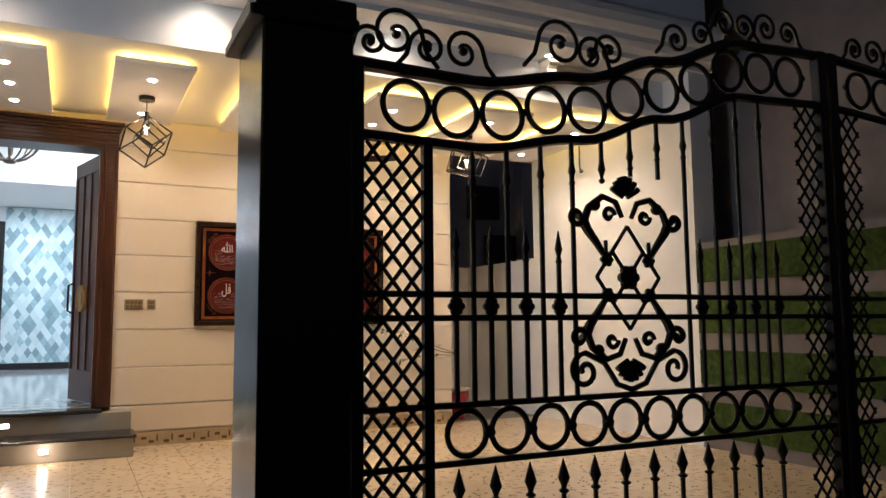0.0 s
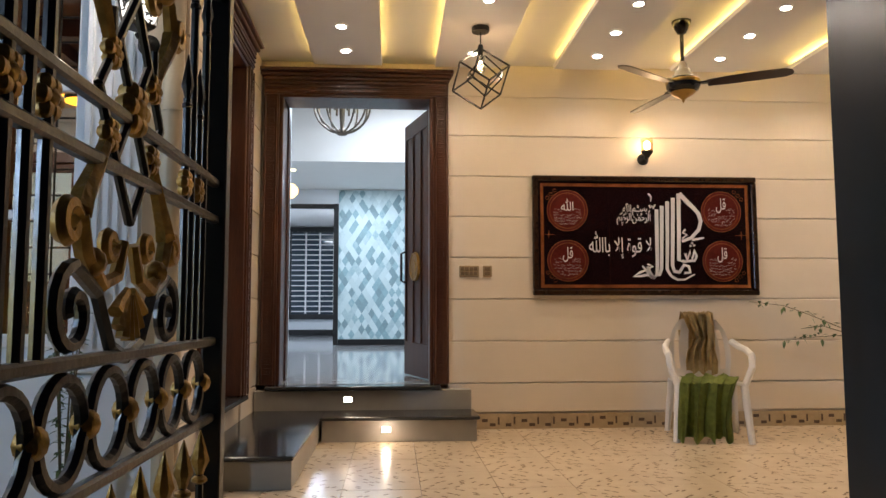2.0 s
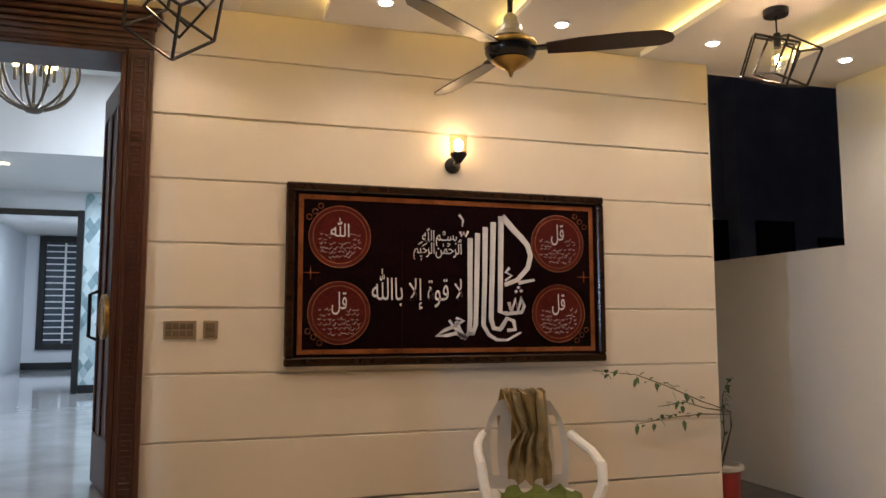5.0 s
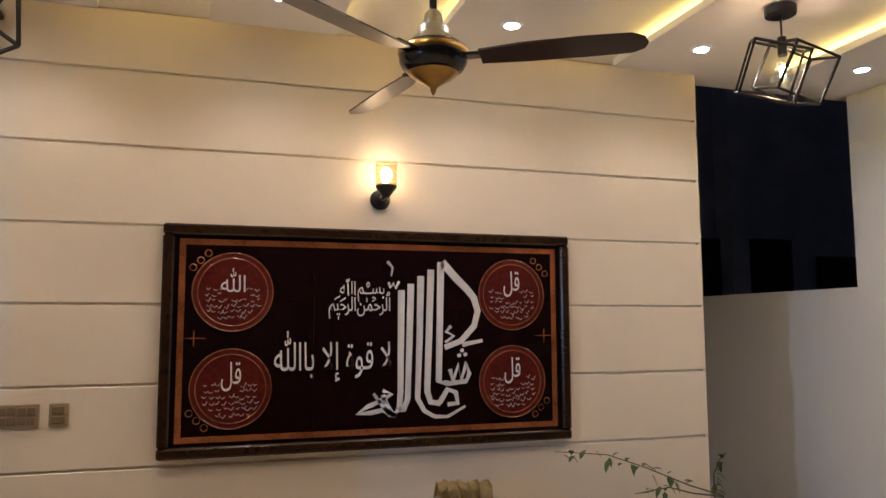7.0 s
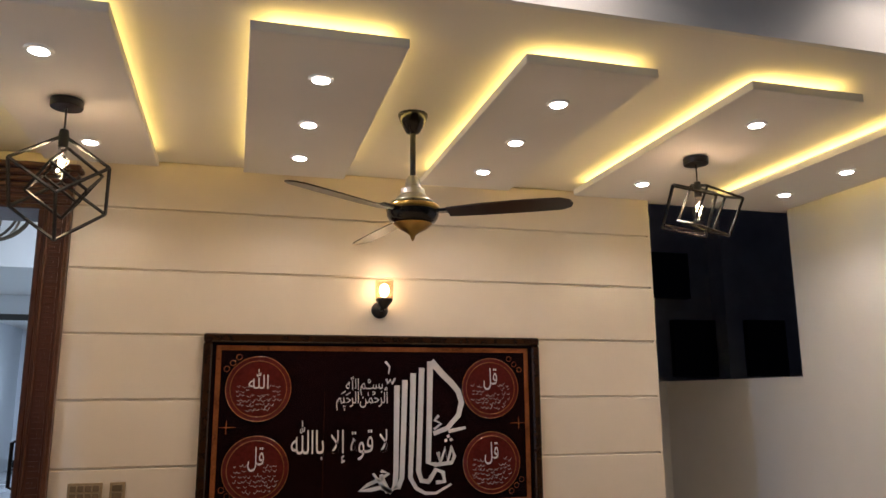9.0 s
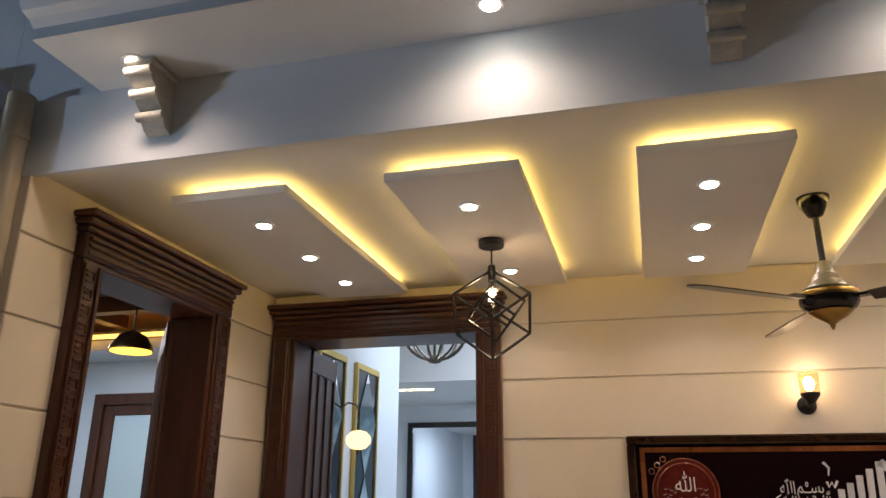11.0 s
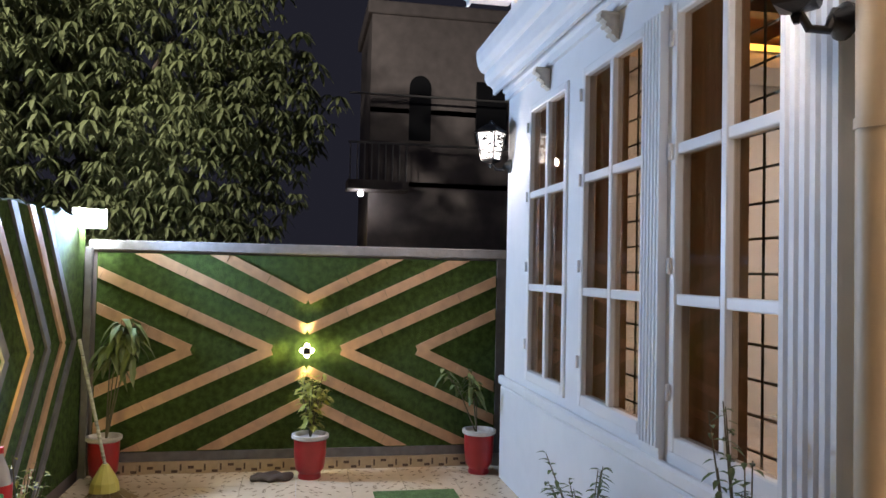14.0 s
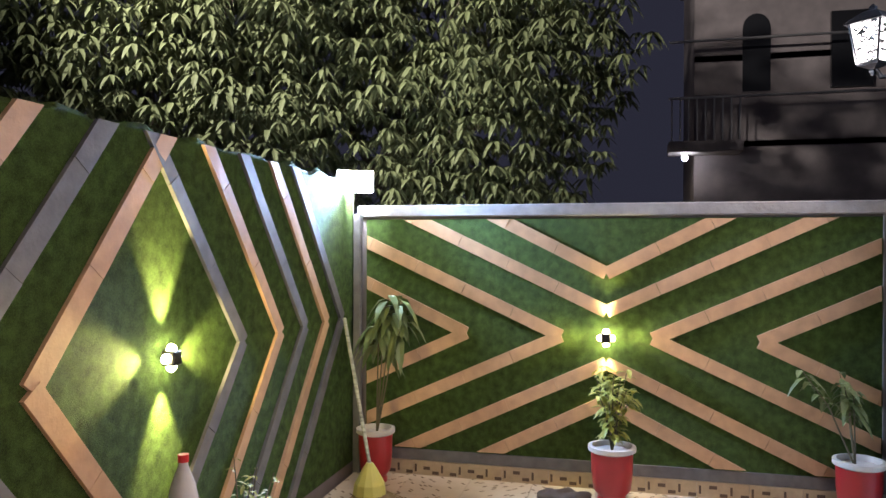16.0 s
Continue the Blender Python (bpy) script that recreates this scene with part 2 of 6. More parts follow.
# picture wall with the main doorway
wall_north = structure("wall_north", CREAM, (-1.40, -1.08, 7.46, 7.70, 0, 4.0), (0.20, 3.56, 7.46, 7.70, 0, 2.9), (-1.08, 0.20, 7.46, 7.70, 2.64, 4.0), (0.20, 3.56, 7.46, 7.70, 2.9, 4.0), (-1.08, 0.20, 7.46, 7.70, 0, 0.30), label="cream painted porch wall with horizontal grooves", category="wall")
GROOVES = [0.125, 0.352, 0.678, 1.008, 1.335, 1.660, 1.985, 2.314, 2.635, 2.895]
for z0, z1 in zip(GROOVES, GROOVES[1:]):
    z0 = max(z0, 0.12)
    part("panel", bevelled(B((0.285, 3.575, 7.448, 7.468, z0 + 0.004, z1 - 0.004)), 0.004), CREAM, wall_north)
part("wall_return", B((3.562, 3.58, 7.45, 9.2, 0, 2.9)), CREAM, wall_north)

# side wall with the second doorway
wall_west = structure("wall_west", CREAM, (-1.40, -1.20, 5.384, 5.78, -0.2, 2.9), (-1.40, -1.20, 6.74, 7.46, 0, 2.9), (-1.40, -1.20, 5.78, 6.74, 2.62, 2.9), (-1.40, -1.20, 5.78, 6.74, 0, 0.34), label="cream grooved side wall of the porch", category="wall")
for z0, z1 in zip(GROOVES, GROOVES[1:]):
    z0 = 0.0 if z0 < 0.13 else z0
    part("panel", bevelled(B((-1.208, -1.186, 5.38, 5.69, z0 + .004, z1 - .004)), .004), CREAM, wall_west)
    part("panel", bevelled(B((-1.208, -1.186, 6.86, 7.446, z0 + .004, z1 - .004)), .004), CREAM, wall_west)

# white wall on the far side of the porch, back yard wall
structure("wall_east", WHITEP, (4.70, 4.92, 5.05, 7.545, -0.2, 4.6), label="plain white plastered side wall of the porch", category="wall")
structure("wall_yard", WHITEP, (3.58, 4.92, 9.2, 9.4, -0.2, 1.78), (4.72, 4.92, 7.545, 9.2, -0.2, 1.78), label="low white boundary wall behind the passage", category="wall")
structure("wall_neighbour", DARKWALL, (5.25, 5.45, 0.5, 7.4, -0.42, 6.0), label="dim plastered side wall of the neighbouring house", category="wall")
structure("floor_yard", STREET, (3.58, 4.92, 7.46, 9.2, -0.2, -0.006), label="grey concrete passage floor", category="floor")
structure("floor", MARBLE, (-1.4, 4.92, 2.30, 7.46, -0.55, -0.012), label="cream patterned tile floor of the car porch", category="floor")
structure("floor_garden", MARBLE, (-5.62, -1.4, 2.2, 5.5, -0.55, -0.132), label="cream patterned tile floor along the turf walls", category="floor")
structure("ramp", STREET, (-0.9, 4.9, 2.0, 2.30, -0.5, -0.03), label="grey concrete threshold under the gate", category="ramp")

# porch ceiling, beam and balcony above
structure("ceiling", CEILP, (-1.40, 4.92, 5.40, 7.62, 2.90, 3.05), label="white porch ceiling with warm cove light", category="ceiling")
structure("beam", STUCCO, (-1.40, 4.92, 5.40, 5.62, 3.05, 3.20), (-1.405, 4.92, 5.376, 5.399, 2.866, 3.199), label="white beam over the porch opening", category="beam")
balcony = structure("balcony", STUCCO, (-0.92, 4.92, 5.04, 5.62, 3.20, 3.26), label="white balcony slab with moulded edge", category="balcony")
CORN = [(0, 0), (.03, 0), (.03, .04), (.06, .06), (.10, .07), (.13, .11), (.13, .15), (.17, .16), (.21, .20), (.23, .26), (.23, .31), (0, .31)]
structure("wall_upper", STUCCO, (-1.40, -0.922, 5.40, 5.62, 3.201, 4.6), (-0.922, 4.92, 5.40, 5.62, 3.262, 4.6), label="white upper house wall behind the balcony", category="wall")
bm = bmesh.new()
profile_run(bm, [(p * .9, q * 1.1) for p, q in CORN], (-0.92, 5.04, 3.20), (4.92, 5.04, 3.20), (0, -1, 0))
part("moulding", bm, STUCCO, balcony)
part("parapet", B((-0.92, 4.92, 5.04, 5.2, 3.262, 4.3)), STUCCO, balcony)

# front of the house with three windows
WINS = [(-2.52, -1.69), (-3.61, -2.77), (-4.65, -3.85)]
WZ0, WZ1 = 0.73, 2.69
fx = [(-5.23, -4.65), (-3.85, -3.61), (-2.77, -2.52), (-1.69, -1.402)]
wall_facade = structure("wall_facade", STUCCO, *[(a, b, 5.40, 5.50, -0.2, 4.6) for a, b in fx], *[(a, b, 5.40, 5.50, -0.2, WZ0) for a, b in WINS], *[(a, b, 5.40, 5.50, WZ1, 4.6) for a, b in WINS], label="white plastered house front with mouldings", category="wall")
for a, b, y1, y0 in ((-2.755, -2.575, 5.372, 5.357), (-1.67, -1.40, 5.345, 5.325)):
    bm = bmesh.new()
    k = 5
    w = (b - a) / (2 * k + 1)
    zt = 3.30 if a > -2 else WZ1 + .02
    box(bm, a, b, y1, 5.398, WZ0 - .05, zt)
    for i in range(k + 1):
        box(bm, a + 2 * i * w, a + (2 * i + 1) * w, y0, y1 + .002, WZ0 + .0, zt - .03)
    part("fluted_pilaster", bm, STUCCO, wall_facade)
part("return_wall", B((-5.23, -5.202, 5.502, 10.5, -0.2, 4.6)), STUCCO, wall_facade)
part("plinth", bevelled(B((-5.25, -1.24, 5.372, 5.398, -0.2, 0.60)), .012), STUCCO, wall_facade)
part("sill_band", bevelled(B((-5.25, -1.40, 5.352, 5.398, 0.61, 0.68)), .012), STUCCO, wall_facade)
bm = bmesh.new()
profile_run(bm, [(0, 0), (.03, 0), (.03, .05), (.05, .06), (.05, .10), (0, .10)], (-5.25, 5.398, 2.87), (-1.68, 5.398, 2.87), (0, -1, 0))
part("frieze_moulding", bm, STUCCO, wall_facade)
cornice = structure("cornice", STUCCO, (-5.26, -1.62, 5.32, 5.398, 2.971, 3.27), label="deep white moulded cornice over the windows", category="cornice")
bm = bmesh.new()
profile_run(bm, [(p * .72, q * 1.12) for p, q in CORN], (-5.37, 5.319, 2.935), (-1.62, 5.319, 2.935), (0, -1, 0))
part("moulding", bm, STUCCO, cornice)
upper = structure("upper_balcony", STUCCO, (-5.32, -1.95, 5.08, 5.398, 3.66, 3.72), label="upper white balcony slab with moulded edge", category="balcony")
bm = bmesh.new()
profile_run(bm, [(p * .7, q) for p, q in CORN], (-5.36, 5.08, 3.64), (-1.95, 5.08, 3.64), (0, -1, 0))
part("moulding", bm, STUCCO, upper)
part("end_moulding", B((-1.95, -1.78, 4.92, 5.398, 3.70, 3.95), bevel=.03), STUCCO, upper)
structure("roof", STUCCO, (-5.23, 4.92, 5.62, 16, 4.6, 4.75), label="flat concrete roof slab", category="roof")

# turf walls
def turf_material():
    m = mat("artificial_turf", (0.088, 0.150, 0.030), 0.9, grain=1.0, scale=220, dark=0.30, bump=1.0, bscale=420, spec=0.2)
    return m


TURF = turf_material()
PEACH = mat("peach_stone", (0.60, 0.36, 0.19), 0.6, grain=0.9, scale=14, dark=0.62, bump=0.15, bscale=60)
GREYST = mat("grey_stone", (0.17, 0.16, 0.15), 0.65, grain=0.9, scale=14, dark=0.5, bump=0.15, bscale=60)
CAPST = mat("cap_concrete", (0.33, 0.31, 0.30), 0.8, grain=0.9, scale=12, dark=0.6, bump=0.4, bscale=40)
wall_turf = structure("wall_turf_end", DARKWALL, (-5.82, -5.62, 2.0, 5.6, -0.5, 1.60), label="boundary wall clad in green turf with stone chevrons", category="wall")
part("turf", B((-5.62, -5.605, 2.26, 5.42, 0.05, 1.585)), TURF, wall_turf, "green artificial turf")
part("cap", bevelled(B((-5.84, -5.585, 2.20, 5.6, 1.60, 1.68)), .008), CAPST, wall_turf, "rough grey concrete cap")
part("border", B((-5.62, -5.59, 5.42, 5.50, -0.02, 1.598)), GREYST, wall_turf)
part("border", B((-5.62, -5.59, 2.26, 5.42, -0.02, 0.05)), GREYST, wall_turf)
part("skirting", B((-5.62, -5.60, 2.26, 5.5, -0.13, -0.022)), MARBLE, wall_turf, "cream patterned skirting tiles")


def stripe(pieces, a, b, width, lo, hi, length=0.36):
    """Split the band from a to b into stone pieces, each a clipped outline inside lo..hi."""
    a, b = Vector(a), Vector(b)
    d = (b - a).normalized()
    n = Vector((-d.y, d.x)) * width / 2
    total = (b - a).length
    k = max(1, round(total / length))
    for i in range(k):
        p, q = a + d * (total * i / k), a + d * (total * (i + 1) / k - 0.003)
        poly = [p - n, q - n, q + n, p + n]
        for axis in (0, 1):
            for lim, sign in ((lo[axis], 1), (hi[axis], -1)):
                out = []
                for s, e in zip(poly, poly[1:] + poly[:1]):
                    fs, fe = sign * (s[axis] - lim), sign * (e[axis] - lim)
                    if fs >= 0:
                        out.append(s)
                    if fs * fe < 0:
                        out.append(s + (e - s) * (fs / (fs - fe)))
                poly = out
                if len(poly) < 3:
                    break
            if len(poly) < 3:
                break
        if len(poly) >= 3:
            pieces.append(poly)


def lay(pieces, place, material, parent, thick=0.018):
    for poly in pieces:
        bm = bmesh.new()
        f0 = [bm.verts.new(place(p.x, p.y, 0.0)) for p in poly]
        f1 = [bm.verts.new(place(p.x, p.y, thick * random.uniform(.85, 1.1))) for p in poly]
        bm.faces.new(f0)
        bm.faces.new(f1)
        for i in range(len(poly)):
            j = (i + 1) % len(poly)
            bm.faces.new((f0[i], f0[j], f1[j], f1[i]))
        bmesh.ops.recalc_face_normals(bm, faces=bm.faces[:])
        part("stone_strip", bm, material, parent)


CY, CZ = 3.858, 0.835
ends = []
for k, slope in ((-0.42, .467), (-0.128, .456), (0.162, .472), (0.403, .505)):
    for sy in (-1, 1):
        for sz in (-1, 1):
            y0 = max(0.0, -k / slope)
            start = (CY + sy * y0, CZ + sz * (slope * y0 + k))
            end = (CY + sy * 2.2, CZ + sz * (slope * 2.2 + k))
            stripe(ends, start, end, 0.080, (2.27, 0.06), (5.41, 1.58))
lay(ends, lambda u, v, w: (-5.605 + w, u, v), PEACH, wall_turf)

wall_side = structure("wall_turf_side", DARKWALL, (-5.62, -0.86, 1.98, 2.16, -0.5, 1.84), label="street wall clad in green turf with stone chevrons", category="wall")
bm = bmesh.new()
N = 40
top = [1.85 + 0.018 * math.sin(i * 1.7) + 0.012 * math.sin(i * 4.1) for i in range(N + 1)]
va = [[bm.verts.new((-5.56 + 4.68 * i / N, y, z)) for (y, z) in ((2.16, -.05), (2.18, -.05), (2.18, top[i] - .02), (2.165, top[i]), (1.97, top[i]), (1.97, 1.7))] for i in range(N + 1)]
for a, b in zip(va, va[1:]):
    for j in range(5):
        bm.faces.new((a[j], b[j], b[j + 1], a[j + 1]))
bmesh.ops.recalc_face_normals(bm, faces=bm.faces[:])
part("turf", bm, TURF, wall_side, "green artificial turf")
pe, gr = [], []
for tip, grey, side in ((-2.74, 0, 1), (-2.38, 1, 1), (-2.02, 0, 1), (-1.66, 1, 1), (-1.3, 0, 1), (-4.06, 1, -1), (-4.46, 0, -1), (-4.77, 1, -1), (-5.08, 0, -1), (-5.34, 1, -1)):
    for sz in (-1, 1):
        e = (tip - side * 0.72 * 1.2, 0.94 + sz * 0.91 * 1.2)
        stripe(gr if grey else pe, (tip, 0.94), e, 0.085 if side > 0 else 0.07, (-5.55, -0.05), (-0.9, 1.84), 0.42)
lay(pe, lambda u, v, w: (u, 2.18 + w, v), PEACH, wall_side)
lay(gr, lambda u, v, w: (u, 2.18 + w, v), GREYST, wall_side)
wall_right = structure("wall_turf_right", DARKWALL, (4.72, 4.92, 2.0, 5.05, -0.5, 1.70), label="boundary wall beside the gate with turf bands", category="wall")
for i in range(4):
    part("turf", B((4.70, 4.718, 2.3, 5.05, 0.1 + .42 * i, 0.38 + .42 * i)), TURF, wall_right, "green artificial turf")

# steps and side platform
steps = thing("entrance_steps", (-0.4, 7.2, 0), "grey marble steps with dark granite treads below the door", "steps")
part("riser", bevelled(B((-1.18, 0.45, 7.30, 7.445, 0.0, 0.318)), .003), MARBLE, steps)
part("tread", bevelled(B((-1.10, 0.22, 7.27, 7.72, 0.322, 0.352)), .006), GRANITE, steps, "polished black granite tread")
part("riser", bevelled(B((-0.64, 0.45, 6.93, 7.298, 0.0, 0.148)), .003), MARBLE, steps)
part("tread", bevelled(B((-0.65, 0.47, 6.90, 7.298, 0.15, 0.174)), .006), GRANITE, steps, "polished black granite tread")
plat = thing("side_platform", (-0.9, 6.3, 0), "raised granite platform beside the entrance steps", "platform")
part("riser", bevelled(B((-1.18, -0.66, 5.53, 7.298, 0.0, 0.148)), .003), MARBLE, plat)
part("tread", bevelled(B((-1.183, -0.648, 5.50, 7.298, 0.15, 0.174)), .006), GRANITE, plat, "polished black granite top")

# ---- interiors seen through the doorways ----
HALLW = mat("hall_paint", (0.76, 0.79, 0.82), 0.5, grain=0.3, scale=5, dark=0.95)
HALLF = mat("polished_marble", (0.55, 0.56, 0.57), 0.08, grain=0.9, scale=3, dark=0.55)
BLACKT = mat("black_trim", (0.012, 0.012, 0.013), 0.3, grain=0.4)
BLUEP = mat("blue_panel_paint", (0.20, 0.36, 0.42), 0.5, grain=0.4, scale=6, dark=0.9)
structure("floor_hall", HALLF, (-2.9, 3.5, 7.46, 20.2, 0.20, 0.355), label="polished grey marble floor of the hall", category="floor")
structure("wall_hall_side", HALLW, (-1.58, -1.38, 7.70, 10.56, 0.3, 4.0), label="white hall side wall with decorative panels", category="wall")
structure("wall_hall_far_side", HALLW, (3.36, 3.555, 7.7, 14.4, 0.3, 4.0), label="plain white hall wall", category="wall")
structure("wall_hall_back", HALLW, (-1.06, 3.5, 14.4, 14.6, 0.3, 4.0), (-3.0, -2.45, 14.4, 14.6, 0.3, 4.0), (-2.45, -1.06, 14.4, 14.6, 2.70, 4.0), label="white back wall of the hall with an opening", category="wall")
structure("wall_corridor", HALLW, (-3.2, -3.0, 10.52, 20, 0.3, 4.0), (-1.06, -0.86, 14.6, 20, 0.3, 4.0), (-3.2, -0.86, 20, 20.2, 0.3, 4.0), (-3.0, -1.585, 10.52, 10.60, 0.3, 4.0), label="white walls of the back room", category="wall")
structure("ceiling_hall", CEILP, (-1.6, 3.5, 7.7, 12.0, 3.9, 4.05), (-3.2, -1.6, 10.52, 12.0, 3.9, 4.05), label="high white hall ceiling", category="ceiling")
structure("ceiling_hall_low", CEILP, (-3.2, 3.5, 12.0, 20.2, 3.02, 3.95), label="lower white ceiling over the back of the hall", category="ceiling")
part("cove_strip", B((-2.6, -1.6, 12.6, 12.66, 3.005, 3.019)), glow("cove_warm", (1, .85, .45), 6), bpy.data.objects["ceiling_hall_low"])


def wallpaper():
    m = mat("diamond_wallpaper", (0.52, 0.66, 0.70), 0.6)
    nt = m.node_tree
    b = nt.nodes["Principled BSDF"]
    tc = nt.nodes.new("ShaderNodeTexCoord")
    mp = nt.nodes.new("ShaderNodeMapping")
    mp.inputs["Scale"].default_value = (8.8, 1, 5.6)
    nt.links.new(tc.outputs["Object"], mp.inputs[0])
    sp = nt.nodes.new("ShaderNodeSeparateXYZ")
    nt.links.new(mp.outputs[0], sp.inputs[0])

    def op(kind, a, bb=None):
        n = nt.nodes.new("ShaderNodeMath")
        n.operation = kind
        for i, v in enumerate((a, bb)):
            if v is None:
                continue
            if isinstance(v, (int, float)):
                n.inputs[i].default_value = v
            else:
                nt.links.new(v, n.inputs[i])
        return n.outputs[0]
    u = op("FLOOR", op("ADD", sp.outputs[0], sp.outputs[2]))
    v = op("FLOOR", op("SUBTRACT", sp.outputs[0], sp.outputs[2]))
    cb = nt.nodes.new("ShaderNodeCombineXYZ")
    nt.links.new(u, cb.inputs[0])
    nt.links.new(v, cb.inputs[1])
    wn = nt.nodes.new("ShaderNodeTexWhiteNoise")
    nt.links.new(cb.outputs[0], wn.inputs[0])
    fine = nt.nodes.new("ShaderNodeTexNoise")
    fine.inputs["Scale"].default_value = 30
    nt.links.new(tc.outputs["Object"], fine.inputs["Vector"])
    mixv = op("ADD", op("MULTIPLY", wn.outputs[0], 0.8), op("MULTIPLY", fine.outputs[0], 0.25))
    cr = nt.nodes.new("ShaderNodeValToRGB")
    e = cr.color_ramp.elements
    e[0].position, e[0].color = 0.1, (0.19, 0.28, 0.31, 1)
    e[1].position, e[1].color = 0.95, (0.62, 0.74, 0.76, 1)
    x = e.new(0.35)
    x.color = (0.27, 0.43, 0.48, 1)
    x = e.new(0.55)
    x.color = (0.50, 0.62, 0.64, 1)
    nt.links.new(mixv, cr.inputs[0])
    nt.links.new(cr.outputs[0], b.inputs["Base Color"])
    return m


papered = structure("wall_papered", wallpaper(), (-1.08, 1.6, 14.36, 14.398, 0.46, 3.0), label="feature wall papered in teal and white diamonds", category="wall")
structure("baseboard_hall", BLACKT, (-1.08, 1.6, 14.33, 14.398, 0.36, 0.46), (-3.0, -1.08, 19.96, 19.998, 0.36, 0.5), label="black baseboard", category="baseboard")
opening = thing("opening_trim", (-1.8, 14.38, 0.36), "black trim round the back opening", "trim", kind="structure")
for b in ((-2.49, -2.41, 14.34, 14.395, .36, 2.76), (-1.16, -1.08, 14.30, 14.355, .36, 2.76), (-2.41, -1.16, 14.34, 14.395, 2.68, 2.76)):
    part("trim", bevelled(B(b), .006), BLACKT, opening)
win = thing("window_back", (-2.0, 19.95, 0.8), "dark barred window with black frame in the back room", "window", kind="structure")
part("pane", B((-2.65, -1.25, 19.98, 19.99, .85, 2.9)), mat("night_pane", (.03, .05, .07), .1), win)
for b in ((-2.75, -2.63, 19.93, 19.975, .75, 3.0), (-1.25, -1.13, 19.93, 19.975, .75, 3.0), (-2.63, -1.25, 19.93, 19.975, .75, .87), (-2.63, -1.25, 19.93, 19.975, 2.88, 3.0)):
    part("frame", B(b), BLACKT, win)
for i in range(16):
    part("bar", B((-2.62, -1.26, 19.94, 19.955, .93 + .125 * i, .955 + .125 * i)), PVC, win)
for i in range(3):
    part("mullion", B((-2.3 + .34 * i, -2.26 + .34 * i, 19.96, 19.975, .88, 2.87)), PVC, win)

# chandelier and lantern
CH = Vector((-0.70, 9.5, 2.82))
BRONZE = mat("aged_bronze", (.16, .13, .10), .4, .7, grain=.6)
chand = thing("chandelier", CH, "round open cage chandelier with bronze ribs and candle bulbs", "chandelier")
for i in range(6):
    a = math.pi * i / 6
    bm = bmesh.new()
    pts = [CH + Vector((math.cos(a) * .30 * math.cos(t), math.sin(a) * .30 * math.cos(t), .30 + .30 * math.sin(t))) for t in [2 * math.pi * j / 32 for j in range(32)]]
    tube(bm, pts, .010, 6, closed=True)
    part("rib", bm, BRONZE, chand)
bm = bmesh.new()
lathe(bm, CH, [(0, -.03), (.05, -.02), (.07, 0), (.05, .03), (.012, .05), (.012, 1.08), (.06, 1.08), (.06, 1.1)], 16)
part("stem", bm, BRONZE, chand, smooth=True)
for i in range(6):
    a = 2 * math.pi * i / 6
    c = CH + Vector((.13 * math.cos(a), .13 * math.sin(a), .22))
    bm = bmesh.new()
    rod(bm, c, c + Vector((0, 0, .09)), .013)
    part("candle", bm, BRONZE, chand)
    bm = bmesh.new()
    ball(bm, c + Vector((0, 0, .125)), .024, (1, 1, 1.5))
    part("bulb", bm, glow("candle_bulb", (1, .78, .32), 9), chand, smooth=True)
LA = Vector((-1.19, 9.0, 2.11))
wl = thing("mosaic_lantern", LA, "amber mosaic glass lantern on a curved wall arm", "lamp")
bm = bmesh.new()
lathe(bm, LA, [(.02, -.075), (.06, -.065), (.095, -.03), (.10, 0), (.095, .03), (.06, .065), (.02, .075)], 20)
part("shade", bm, glow("mosaic_glass", (1, .62, .25), 2.6), wl, "amber mosaic glass shade", True)
bm = bmesh.new()
tube(bm, [LA + Vector(p) for p in ((0, 0, .07), (0, 0, .22), (-.03, 0, .28), (-.10, 0, .30), (-.16, 0, .26), (-.185, 0, .2))], .008)
part("arm", bm, BRONZE, wl)
bm = bmesh.new()
lathe(bm, LA + Vector((0, 0, -.12)), [(.004, 0), (.014, .015), (.022, .045)], 10)
part("finial", bm, BRONZE, wl)
NAVY = mat("navy_lacquer", (.012, .016, .028), .2)
MIRR = mat("mirror_glass", (.75, .78, .8), .06, 1.0)
for yy in (8.55, 9.35):
    p = thing("wall_panel", (-1.375, yy, 1.0), "navy panel with mirrored diamonds and gold edge", "wall panel", "hall panels")
    part("board", B((-1.379, -1.36, yy, yy + .5, .95, 2.75)), NAVY, p)
    for b in ((-1.379, -1.345, yy - .025, yy, .95, 2.8), (-1.379, -1.345, yy + .5, yy + .525, .95, 2.8), (-1.379, -1.345, yy, yy + .5, 2.75, 2.8)):
        part("edge", B(b), mat("gold_leaf", (.62, .45, .12), .35, .6), p)
    for j in range(2):
        bm = bmesh.new()
        zc = 1.4 + .9 * j
        vs = [(-1.352, yy + .25, zc - .44), (-1.352, yy + .48, zc), (-1.352, yy + .25, zc + .44), (-1.352, yy + .02, zc)]
        f = bm.faces.new([bm.verts.new(v) for v in vs])
        bmesh.ops.extrude_face_region(bm, geom=[f])
        for v in list(bm.verts)[:4]:
            v.co.x -= .006
        bmesh.ops.recalc_face_normals(bm, faces=bm.faces[:])
        part("mirror", bm, MIRR, p)

